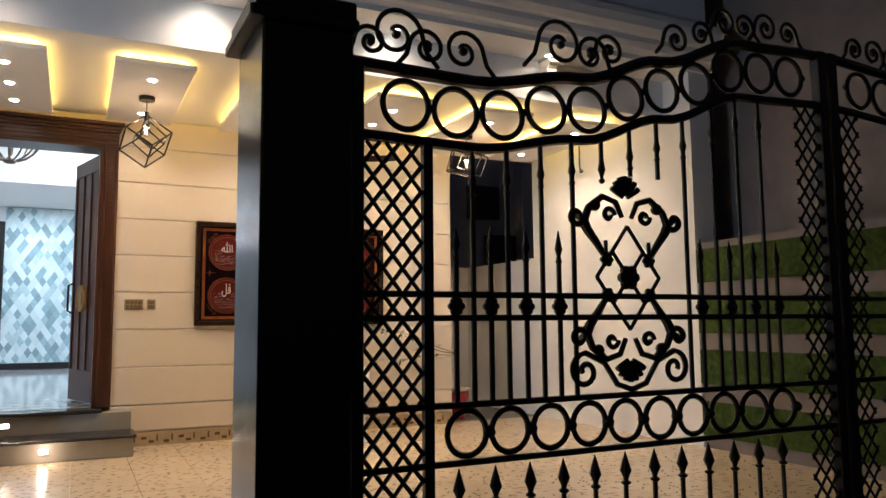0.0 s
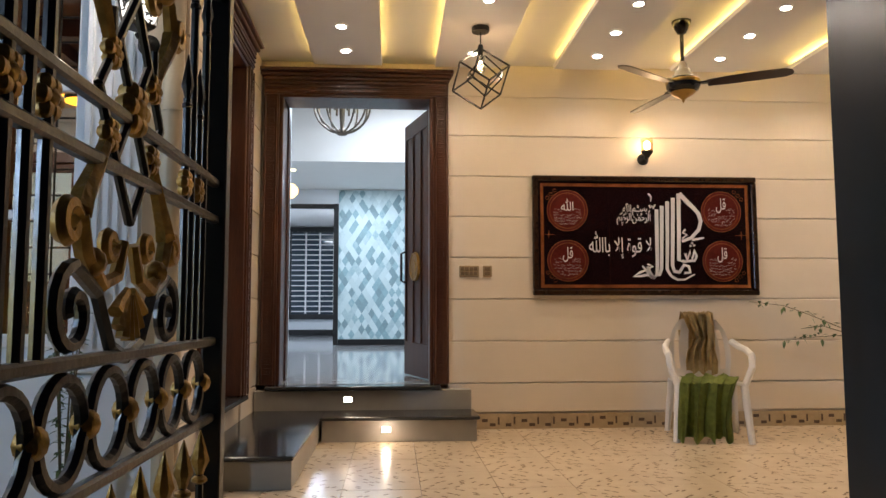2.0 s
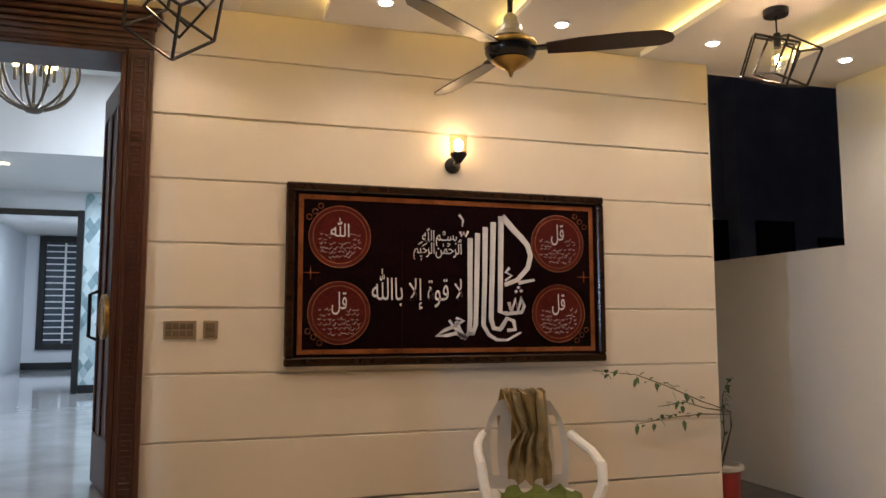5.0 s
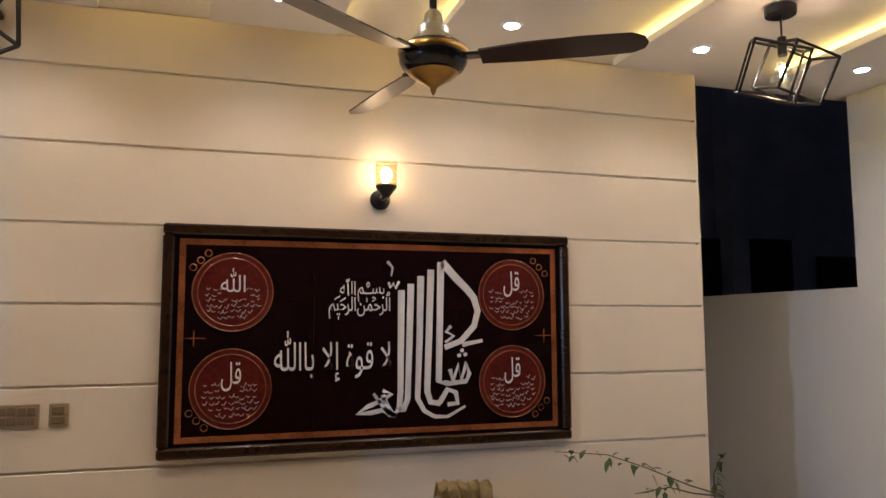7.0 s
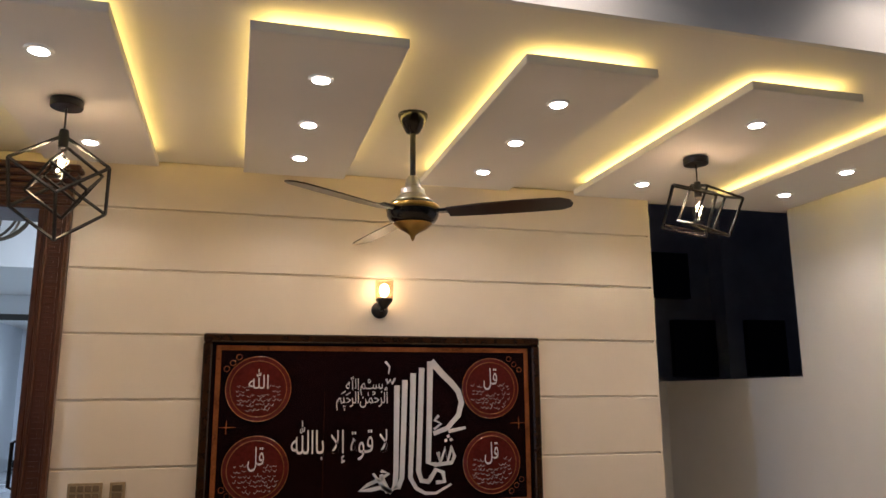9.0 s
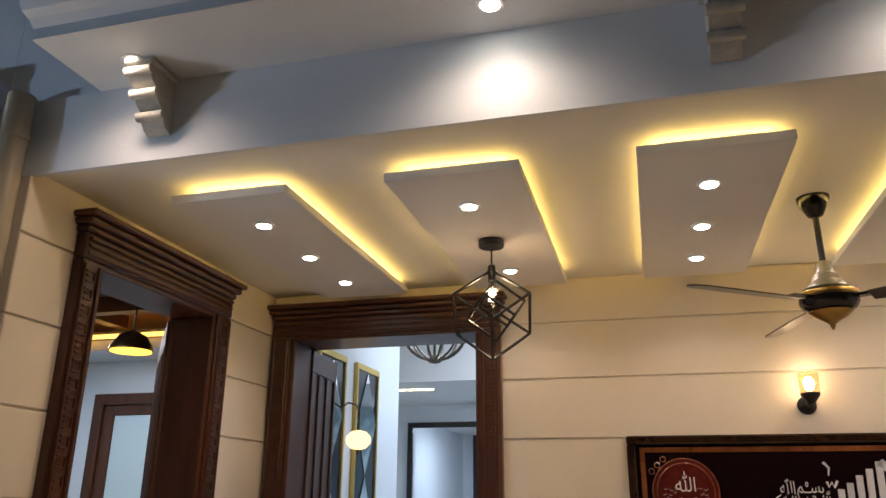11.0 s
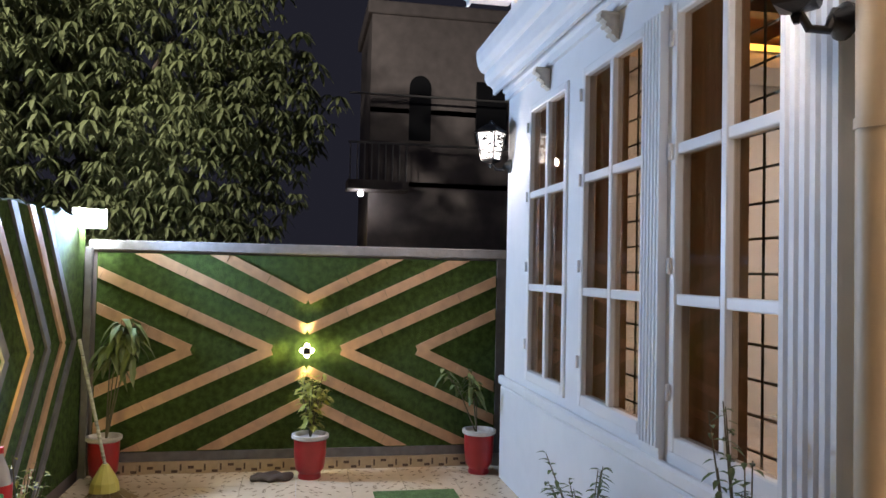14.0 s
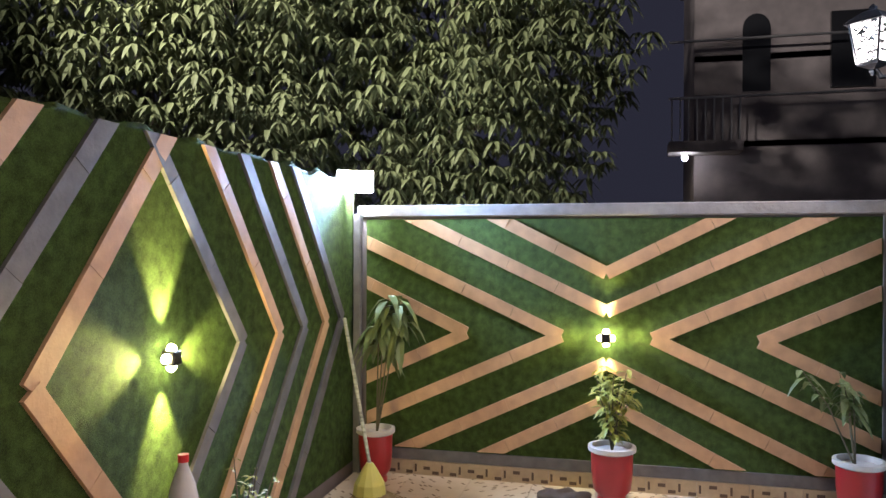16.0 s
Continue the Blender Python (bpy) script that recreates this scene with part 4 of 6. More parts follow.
for du, dv in ((0, 0), (.03, .004), (.014, .022)):
    brush([(2.232 + du, 1.430 + dv), (2.246 + du, 1.436 + dv)], .015)
brush([(2.143, 1.222), (2.183, 1.282), (2.222, 1.267), (2.231, 1.219), (2.183, 1.215)], .024, .020)
brush([(1.921, 1.175), (1.880, 1.222), (1.842, 1.272)], .022, .012)
brush([(1.883, 1.284), (1.925, 1.270), (1.870, 1.238), (1.818, 1.218), (1.771, 1.188), (1.83, 1.190), (1.884, 1.201), (1.943, 1.175)], .016, .022)
brush([(1.902, 1.855), (1.926, 1.827), (1.920, 1.79)], .014, .005)
brush([(1.908, 1.762), (1.916, 1.738), (1.930, 1.758), (1.940, 1.735), (1.956, 1.766)], .011)

# ---- wall fittings ----
sc = thing("wall_sconce", (1.885, 7.446, 2.15), "black wall sconce with a lit crackled glass cup", "wall lamp")
bm = bmesh.new()
lathe(bm, (1.87, 7.446, 2.135), [(.045, 0), (.047, .01), (.03, .035), (.012, .05), (.010, .085)], 20, Matrix.Rotation(math.pi / 2, 4, "X"))
part("backplate", bm, IRON, sc, smooth=True)
bm = bmesh.new()
lathe(bm, (1.88, 7.36, 2.142), [(.012, -.01), (.035, .02), (.047, .035), (.047, .045)], 20)
part("holder", bm, IRON, sc, smooth=True)
bm = bmesh.new()
lathe(bm, (1.88, 7.36, 2.188), [(.048, 0), (.050, .05), (.050, .102), (.047, .102), (.045, .005)], 24)
cup = part("shade", bm, glass("crackled_glass", (1, .92, .8), .25, .9), sc, "crackled glass cup", True)
cup.visible_shadow = False
bm = bmesh.new()
ball(bm, (1.88, 7.36, 2.235), .026, (1, 1, 1.4))
part("bulb", bm, glow("sconce_bulb", (1, .80, .5), 30), sc, smooth=True)
PLATE = mat("beige_switch_plate", (.40, .30, .18), .3, .3, grain=.4)
SWITCH = mat("switch_brown", (.20, .14, .08), .35, grain=.3)
for x0, x1, k in ((0.375, 0.530, 4), (0.562, 0.632, 1)):
    sp = thing("switch_plate", ((x0 + x1) / 2, 7.446, 1.18), "beige electrical switch plate on the cream wall", "switch", "switch plates")
    part("plate", bevelled(B((x0, x1, 7.436, 7.447, 1.182, 1.272)), .003), PLATE, sp)
    w = (x1 - x0 - .02) / k
    for j in range(k):
        for zz in (1.195, 1.232):
            part("switch", bevelled(B((x0 + .012 + j * w, x0 + .006 + (j + 1) * w, 7.430, 7.437, zz, zz + .028)), .002), SWITCH, sp)

# skirting tiles along the picture wall
SKIRT = mat("skirting_tile", (.50, .38, .23), .3, grain=.8, scale=30, dark=.7)
SKDARK = mat("skirting_motif", (.10, .06, .035), .35, grain=.6, scale=40)


def skirting(p0, p1, z0, z1, out, step=.30):
    p0, p1 = Vector(p0), Vector(p1)
    d = (p1 - p0)
    n = max(1, round(d.length / step))
    d.normalize()
    t = thing("skirting", (*p0, z0), "cream skirting tiles with dark geometric motifs", "baseboard", kind="structure")
    L = (p1 - p0).length / n
    out = Vector(out)

    def slab(a, b, za, zb, th, m, nm, par):
        c = [p0 + d * a, p0 + d * b, p0 + d * a + out * th, p0 + d * b + out * th]
        xs, ys = [q.x for q in c], [q.y for q in c]
        return part(nm, B((min(xs), max(xs), min(ys), max(ys), za, zb)), m, par)
    rnd = random.Random(7)
    h = z1 - z0
    for i in range(n):
        tile = slab(i * L + .001, (i + 1) * L - .001, z0, z1, .012, SKIRT, "tile", t)
        for k in range(5):
            a = i * L + L * (k + .2) / 5
            zz = z0 + h * (.62 if k % 2 else .2) * rnd.uniform(.7, 1.1)
            if k % 3 == 0:
                slab(a, a + .014, z0 + h * .3, z0 + h * .78, .014, SKDARK, "motif", tile)
            else:
                slab(a, a + .045, zz, zz + h * .2, .014, SKDARK, "motif", tile)
    return t


skirting((0.47, 7.447), (3.57, 7.447), 0.0, 0.118, (0, -1))
skirting((-5.60, 2.30), (-5.60, 5.3), -0.13, -0.024, (1, 0))

# ---- wrought iron gate ----
def spiral(c, r, turns, start, sign=1, n=22):
    """Points winding inwards round c in the leaf's own (u, v) plane."""
    return [(c[0] + (r * (1 - .8 * i / n)) * math.cos(start + sign * turns * 2 * math.pi * i / n), c[1] + (r * (1 - .8 * i / n)) * math.sin(start + sign * turns * 2 * math.pi * i / n)) for i in range(n + 1)]


def smooth_line(ctrl, n):
    """Piecewise smooth height over u through control pairs."""
    out = []
    for i in range(n + 1):
        u = ctrl[0][0] + (ctrl[-1][0] - ctrl[0][0]) * i / n
        for (a, za), (b, zb) in zip(ctrl, ctrl[1:]):
            if u <= b + 1e-6:
                t = (u - a) / (b - a)
                t = t * t * (3 - 2 * t)
                out.append((u, za + (zb - za) * t))
                break
    return out


def height_at(ctrl, u):
    for (a, za), (b, zb) in zip(ctrl, ctrl[1:]):
        if u <= b + 1e-6:
            t = max(0, (u - a) / (b - a))
            return za + (zb - za) * t * t * (3 - 2 * t)
    return ctrl[-1][1]


def gate_leaf(name, place, width, arch, rails, med, tall, short, lattices, ornament, label, base, top_scroll):
    """place(u, v, w): along the leaf, up, out of it. rails: low pair and middle pair of heights."""
    t = thing(name, base, label, "gate")
    zb = -0.22

    def P(pts, w=0.0):
        return [place(u, v, w) for u, v in pts]

    def bar(u0, v0, u1, v1, r=.008, nm="bar", m=IRON, par=None, n=6):
        bm = bmesh.new()
        rod(bm, place(u0, v0, 0), place(u1, v1, 0), r, n)
        return part(nm, bm, m, par or t)

    def slab(u0, u1, v0, v1, d, nm):
        bm = bmesh.new()
        vs = box(bm, u0, u1, -d, d, v0, v1)
        for v in vs:
            v.co = Vector(place(v.co.x, v.co.z, v.co.y))
        bmesh.ops.recalc_face_normals(bm, faces=bm.faces[:])
        return part(nm, bevelled(bm, .004), IRON, t)

    def spear(u, v, s=1.0):
        bm = bmesh.new()
        a = place(u, v, 0)
        lathe(bm, a, [(.005 * s, -.012), (.013 * s, -.006), (.013 * s, 0), (.006 * s, .006), (.010 * s, .02), (.016 * s, .035), (.010 * s, .06), (.001, .095)], 8)
        part("spear_tip", bm, ornament if ornament is not IRON and v < 1.0 else IRON, t, smooth=True)

    def rosette(u, v, r, par=None):
        bm = bmesh.new()
        for k in range(6):
            a = k * math.pi / 3
            ball(bm, place(u + r * .62 * math.cos(a), v + r * .62 * math.sin(a), 0), r * .46, n=6)
        ball(bm, place(u, v, 0), r * .55, n=8)
        return part("rosette", bm, ornament, par or t, smooth=True)
    slab(0, .035, zb, arch[0][1] + .2, .022, "stile")
    slab(width - .045, width, zb, arch[-1][1] + .22, .022, "stile")
    slab(.035, width - .045, zb, zb + .05, .018, "bottom_rail")
    for z in rails:
        slab(.035, width - .045, z - .009, z + .009, .010, "rail")
    for dz, r in ((0, .016), (.205, .020)):
        bm = bmesh.new()
        pts = P([(u, z + dz) for u, z in smooth_line(arch, 40)])
        tube(bm, pts, r, 6)
        part("arched_rail", bm, IRON, t)
    # ring rows
    for row, (z, r) in enumerate((((rails[0] + rails[1]) / 2, (rails[1] - rails[0]) / 2 - .012), (None, .078))):
        u = (lattices[0][1] + .068 + r) if (row == 0 and lattices) else .092 + r
        end = (lattices[1][0] if (row == 0 and lattices) else width - .05)
        while u + r < end:
            zc = z if z is not None else height_at(arch, u) + .1025
            c = place(u, zc, 0)
            nrm = "y" if abs(place(1, 0, 0)[0] - place(0, 0, 0)[0]) > .5 else "x"
            bm = bmesh.new()
            ring(bm, c, r - .006, .0095, nrm, 24, 6)
            rg = part("ring", bm, IRON, t)
            if row == 0:
                bm = bmesh.new()
                ball(bm, place(u + r + .004, zc, 0), .020, n=8)
                part("ring_flower", bm, ornament, rg, smooth=True)
            else:
                bm = bmesh.new()
                ball(bm, place(u + r + .002, height_at(arch, u + r) + .1025, 0), .013, n=6)
                part("ring_knot", bm, IRON, rg)
            u += 2 * r + .006
    for u in tall:
        inner = abs(u - med[0]) < .2
        z0 = med[1] + .34 if inner else rails[1]
        bar(u, z0, u, height_at(arch, u) - .01)
        spear(u, height_at(arch, u) - .14, .8)
    for u in short:
        bar(u, rails[1], u, rails[3] + .12)
        spear(u, rails[3] + .11, .8)
        rosette(u, (rails[2] + rails[3]) / 2, .026)
    u = (lattices[0][1] if lattices else .0) + .11
    while u < (lattices[1][0] if lattices else width) - .06:
        bar(u, zb + .05, u, rails[0] - .1)
        spear(u, rails[0] - .11, 1.2)
        u += .12
    for a, b in lattices:
        slab(b, b + .03, zb, height_at(arch, b), .015, "lattice_stile")
        step, z = .074, zb
        ztop = height_at(arch, (a + b) / 2) - .015
        w = b - a
        while z < ztop:
            for s in (0, 1):
                u0, u1, v0, v1 = a, b, z, z + w * 1.25
                if v1 > ztop:
                    u1, v1 = a + (ztop - z) / 1.25, ztop
                if s:
                    u0, u1 = a + b - u0, a + b - u1
                bar(u0, v0, u1, v1, .0065, "lattice_bar", n=4)
            z += step
        for off in (.074, .148):
            if off / 1.25 < w:
                for s in (0, 1):
                    u0, u1 = a + off / 1.25, b
                    v0, v1 = zb, zb + (u1 - u0) * 1.25
                    if s:
                        u0, u1 = a + b - u0, a + b - u1
                    bar(u0, v0, u1, v1, .0065, "lattice_bar", n=4)
    # medallion with diamonds, arms, shells and scrolls
    cu, cv = med
    bm = bmesh.new()
    lathe(bm, place(cu, cv, 0), [(.001, -.02), (.02, 0), (.001, .02)], 4)
    med_ob = part("medallion", bm, ornament, t, "cast scrollwork medallion")
    for a, b in (((-.13, 0), (0, .17)), ((.13, 0), (0, .17)), ((-.13, 0), (0, -.17)), ((.13, 0), (0, -.17)), ((-.065, .085), (.065, -.085)), ((.065, .085), (-.065, -.085)), ((-.09, .06), (-.09, .12)), ((.09, .06), (.09, .12))):
        bar(cu + a[0], cv + a[1], cu + b[0], cv + b[1], .007, "diamond_bar", IRON, med_ob)
    rosette(cu, cv, .040, med_ob)
    for su in (-1, 1):
        for sv in (-1, 1):
            rosette(cu + su * .088, cv + sv * .058, .024, med_ob)
            bm = bmesh.new()
            tube(bm, P([(cu + su * .10, cv + sv * .075), (cu + su * .13, cv + sv * .115), (cu + su * .16, cv + sv * .15), (cu + su * .175, cv + sv * .175)]), .010, 6, .018)
            part("leaf_arm", bm, ornament, med_ob, smooth=True)
            bm = bmesh.new()
            tube(bm, P([(cu + su * .175, cv + sv * .18), (cu + su * .155, cv + sv * .225), (cu + su * .10, cv + sv * .265), (cu + su * .045, cv + sv * .25), (cu + su * .02, cv + sv * .20)]), .014, 6, .009)
            part("acanthus", bm, ornament, med_ob, smooth=True)
            bm = bmesh.new()
            tube(bm, P(spiral((cu + su * .205, cv + sv * .195), .032, 1.1, math.pi if su > 0 else 0, su * sv)), .010, 6, .013)
            part("curl", bm, ornament, med_ob, smooth=True)
            bm = bmesh.new()
            tube(bm, P(spiral((cu + su * .075, cv + sv * .205), .026, 1.0, 0, -su * sv)), .008, 6, .011)
            part("curl", bm, ornament, med_ob, smooth=True)
            bm = bmesh.new()
            ball(bm, place(cu + su * .13, cv + sv * .235, 0), .020, n=7)
            part("bud", bm, ornament, med_ob, smooth=True)
        bm = bmesh.new()
        tube(bm, P(spiral((cu + su * .185, cv - .30), .058, 1.3, math.pi / 2, -su)[::-1] + [(cu + su * .11, cv - .275), (cu + su * .06, cv - .345), (cu, cv - .365)]), .0095, 6)
        part("scroll", bm, IRON, med_ob)
    for sv in (-1, 1):
        for k in range(7):
            a = math.pi / 2 + (k - 3) * .36
            bm = bmesh.new()
            tube(bm, P([(cu + .012 * math.cos(a), cv + sv * (.262 + .012 * math.sin(a))), (cu + .045 * math.cos(a), cv + sv * (.262 + .05 * math.sin(a))), (cu + .062 * math.cos(a), cv + sv * (.262 + .078 * math.sin(a)))], .004), .006, 6, .011)
            part("shell_petal", bm, ornament, med_ob, smooth=True)
    # scrolls standing on the top rail
    for u, r, s in top_scroll:
        z = height_at(arch, u) + .225
        bm = bmesh.new()
        tube(bm, P([(u - s * r * 1.6, z), (u - s * r * 1.15, z + r * .5)] + spiral((u, z + r), r, 1.4, math.pi if s > 0 else 0, -s, 26)), .0075, 5)
        part("top_scroll", bm, IRON, t)
        bm = bmesh.new()
        ball(bm, place(u, z + r, 0), .014, n=6)
        part("scroll_leaf", bm, IRON, t)
    return t


ARCH = [(0, 1.565), (.39, 1.560), (.79, 1.625), (1.14, 1.735), (1.54, 1.865), (1.99, 1.885)]
TOPS = [(.06, .05, 1), (.14, .085, -1), (.24, .06, 1), (.36, .07, -1), (.72, .09, 1), (.84, .065, -1), (.92, .06, 1), (1.22, .06, 1), (1.34, .05, -1), (1.46, .06, 1), (1.56, .05, -1), (1.68, .06, 1), (1.8, .05, -1)]
gate_r = gate_leaf("gate_leaf", lambda u, v, w: Vector((0.66 + u, 2.28 + w, v)), 1.99, ARCH, (.637, .80, 1.05, 1.118), (.968, 1.18),
                   (.385, .505, .63, .75, .87, .99, 1.11, 1.23, 1.37, 1.49, 1.61), (.327, .444, .569, .691, 1.29, 1.43, 1.55, 1.67), ((.035, .22), (1.81, 1.945)), IRON,
                   "black wrought iron car gate leaf with scrollwork medallion", (0.66, 2.28, -0.22), TOPS)
copy_thing(gate_r, pose(4.66, 2.28, -0.22, 0, 0, 180))
ARCHL = [(0, 1.56), (.5, 1.70), (1.07, 1.60)]
gate_leaf("wicket_leaf", lambda u, v, w: Vector((-0.53 + w, 2.20 + u, v)), 1.07, ARCHL, (.68, .84, 1.10, 1.18), (.505, 1.20),
          (.10, .19, .40, .505, .61, .83, .92), (.145, .235, .79, .875), (), GOLD, "open black iron wicket gate with gold ornaments", (-0.53, 2.2, -0.22), [])
for nm, b in (("gate_post", (0.385, 0.625, 2.15, 2.45)), ("gate_post", (-0.86, -0.548, 1.97, 2.195))):
    gp = thing(nm, ((b[0] + b[1]) / 2, b[2], -0.42), "black painted square steel gate post with moulded cap", "gate post", "gate posts")
    part("shaft", bevelled(B((b[0], b[1], b[2], b[3], -0.42, 1.80)), .006), mat("black_post_paint", (.012, .012, .013), .22, grain=.7, scale=8, dark=.6, bump=.06, bscale=12), gp)
    part("cap", bevelled(B((b[0] - .035, b[1] + .01, b[2] - .02, b[3] + .03, 1.80, 1.83), (b[0] - .02, b[1] + .005, b[2] - .01, b[3] + .02, 1.83, 1.88)), .005), IRON, gp)
    if b[0] < 0:
        part("gold_trim", B((b[1], b[1] + .004, b[2] + .02, b[2] + .03, -.4, 1.8)), GOLD, gp, "gold trim line")
part("bolt", B((-.57, -.47, 3.255, 3.275, 1.76, 1.785)), IRON, bpy.data.objects["wicket_leaf"])

# ---- windows of the front ----
BLIND = mat("brown_curtain", (.36, .23, .14), .8, grain=.8, scale=12, dark=.6, stretch=(10, 1, .3))
for i, (a, b) in enumerate(WINS):
    w = thing("window_%d" % (i + 1), ((a + b) / 2, 5.45, WZ0), "white casement window with six panes and brown curtain", "window", kind="structure")
    for f in ((a, a + .05, WZ0, WZ1), (b - .05, b, WZ0, WZ1), (a + .05, b - .05, WZ0, WZ0 + .07), (a + .05, b - .05, WZ1 - .05, WZ1)):
        part("frame", bevelled(B((f[0], f[1], 5.385, 5.455, f[2], f[3])), .006), PVC, w)
    mid = (a + b) / 2 + .0
    part("mullion", bevelled(B((mid - .022, mid + .022, 5.39, 5.45, WZ0 + .07, WZ1 - .05)), .006), PVC, w)
    zs = [WZ0 + .07, 1.39, 2.045, WZ1 - .05]
    for z in zs[1:3]:
        for q0, q1 in ((a + .05, mid - .022), (mid + .022, b - .05)):
            part("transom", bevelled(B((q0, q1, 5.392, 5.448, z - .024, z + .024)), .005), PVC, w)
    for q0, q1 in ((a + .05, mid - .022), (mid + .022, b - .05)):
        for z0, z1 in zip(zs, zs[1:]):
            pn = part("pane", B((q0, q1, 5.418, 5.424, z0, z1)), BROWNGLASS, w)
            pn.visible_shadow = False
    bm = bmesh.new()
    n = 24
    x0, x1 = (a + .01, b - .01 if i == 2 else mid + .03)
    top = [bm.verts.new((x0 + (x1 - x0) * k / n, 5.475 + .012 * math.sin(k * 2.1), WZ1)) for k in range(n + 1)]
    bot = [bm.verts.new((x0 + (x1 - x0) * k / n, 5.475 + .014 * math.sin(k * 2.1 + .3), WZ0 + .02)) for k in range(n + 1)]
    for k in range(n):
        bm.faces.new((top[k], top[k + 1], bot[k + 1], bot[k]))
    bmesh.ops.solidify(bm, geom=bm.faces[:], thickness=.003)
    c = part("curtain", bm, BLIND, None, smooth=True)
    tagged(c, "brown pleated curtain drawn over the whole window" if i == 2 else "brown pleated curtain drawn over half the window", "curtain", "window curtains")
    g = thing("window_grille", ((mid + b) / 2, 5.52, WZ0), "black iron security grille behind the window", "grille", "window grilles")
    for k in range(14):
        bm = bmesh.new()
        z = WZ0 + .1 + k * .135
        rod(bm, (a, 5.515, z), (b, 5.515, z), .006, 5)
        part("bar", bm, IRON, g)
    for k in range(3):
        bm = bmesh.new()
        x = mid + .08 + k * .14
        rod(bm, (x, 5.508, WZ0), (x, 5.508, WZ1), .006, 5)
        part("upright", bm, IRON, g)
    for hz in (.95, 1.5, 2.0, 2.5):
        bm = bmesh.new()
        rod(bm, (a + .012, 5.376, hz), (a + .012, 5.376, hz + .07), .010, 8)
        part("hinge", bm, PVC, w)


def corbel(x, y, z, s, material):
    """A scrolled bracket under a slab; its top back corner at x, y, z."""
    t = thing("corbel", (x, y, z - .3 * s), "cream moulded scroll bracket under the cornice", "corbel", "corbels")
    prof = [(0, 0), (.26, 0), (.27, -.03), (.24, -.05), (.25, -.09), (.22, -.13), (.16, -.16), (.17, -.20), (.14, -.24), (.08, -.27), (.09, -.31), (.05, -.36), (0, -.38)]
    bm = bmesh.new()
    profile_run(bm, [(p * s, q * s) for p, q in prof], (x - .075 * s, y, z), (x + .075 * s, y, z), (0, -1, 0))
    part("body", bm, material, t)
    for k, (p, q) in enumerate(((.255, -.075), (.18, -.185), (.10, -.295))):
        bm = bmesh.new()
        rod(bm, (x - .09 * s, y - p * s, z + q * s), (x + .09 * s, y - p * s, z + q * s), .030 * s, 12)
        part("scroll", bm, material, t, smooth=True)
    part("abacus", bevelled(B((x - .10 * s, x + .10 * s, y - .28 * s, y, z - .035 * s, z)), .006), material, t)


CORB = mat("corbel_plaster", (.66, .60, .50), .6, grain=.9, scale=25, dark=.6, bump=.3, bscale=60)
for cx in (-0.62, 1.40, 3.42):
    corbel(cx, 5.374, 3.198, .62, CORB)
for cx in (-2.15, -3.4, -4.7):
    corbel(cx, 5.397, 3.655, .72, CORB)
for cx in (-2.08, -3.14, -4.24):
    corbel(cx, 5.397, 2.862, .38, CORB)


def wall_lantern(x, y, z):
    t = thing("wall_lantern", (x, y, z), "black carriage wall lantern with lit patterned glass", "wall lamp", "carriage lanterns")
    ly = y - .16
    bm = bmesh.new()
    lathe(bm, (x, y, z), [(.055, 0), (.055, .012), (.035, .03), (.02, .05)], 16, Matrix.Rotation(math.pi / 2, 4, "X"))
    part("backplate", bm, IRON, t, smooth=True)
    bm = bmesh.new()
    tube(bm, [(x, y - .03, z + .03), (x, y - .06, z - .03), (x, y - .12, z - .03), (x, ly, z + .03)], .016, 8, .012)
    part("arm", bm, IRON, t, smooth=True)
    bm = bmesh.new()
    lathe(bm, (x, ly, z + .03), [(.01, -.05), (.02, -.03), (.012, -.02), (.075, .0), (.085, .015)], 4)
    part("base", bm, IRON, t)
    bm = bmesh.new()
    lathe(bm, (x, ly, z + .05), [(.072, 0), (.108, .20)], 4)
    part("glass", bm, glow("lantern_glass", (1, .95, .88), 2.2), t, "glowing frosted glass")
    for k in range(4):
        a = k * math.pi / 2
        bm = bmesh.new()
        rod(bm, (x + .076 * math.cos(a), ly + .076 * math.sin(a), z + .045), (x + .115 * math.cos(a), ly + .115 * math.sin(a), z + .255), .007, 6)
        part("corner_bar", bm, IRON, t)
        p0, p1 = a, a + math.pi / 2
        rnd = random.Random(k)
        for j in range(30):
            h = rnd.random()
            s = rnd.uniform(.05, .8)
            r = .077 + .037 * h
            A = Vector((math.cos(p0), math.sin(p0), 0)) * r
            Bv = Vector((math.cos(p1), math.sin(p1), 0)) * r
            c = A.lerp(Bv, s)
            d = (Bv - A).normalized() * .03
            bm = bmesh.new()
            q = Vector((x, ly, z + .05 + .2 * h))
            tube(bm, [q + c, q + c + d * .5 + Vector((0, 0, rnd.uniform(-.02, .02))), q + c + d], .0058, 4)
            part("fretwork", bm, IRON, t)
    bm = bmesh.new()
    lathe(bm, (x, ly, z + .25), [(.145, 0), (.142, .008), (.065, .06), (.02, .075), (.02, .09), (.004, .105)], 4)
    part("roof", bm, IRON, t)


wall_lantern(-1.37, 5.325, 2.235)
wall_lantern(-5.16, 5.398, 2.33)
pp = thing("drain_pipe", (-1.245, 5.32, -0.1), "beige plastic drain pipe on the wall corner", "pipe")
bm = bmesh.new()
rod(bm, (-1.245, 5.32, -0.13), (-1.245, 5.32, 3.19), .052, 16)
part("pipe", bm, PIPE, pp, smooth=True)
for z in (.6, 1.9, 3.0):
    bm = bmesh.new()
    rod(bm, (-1.245, 5.32, z), (-1.245, 5.32, z + .03), .057, 16)
    part("clip", bm, PIPE, pp, smooth=True)

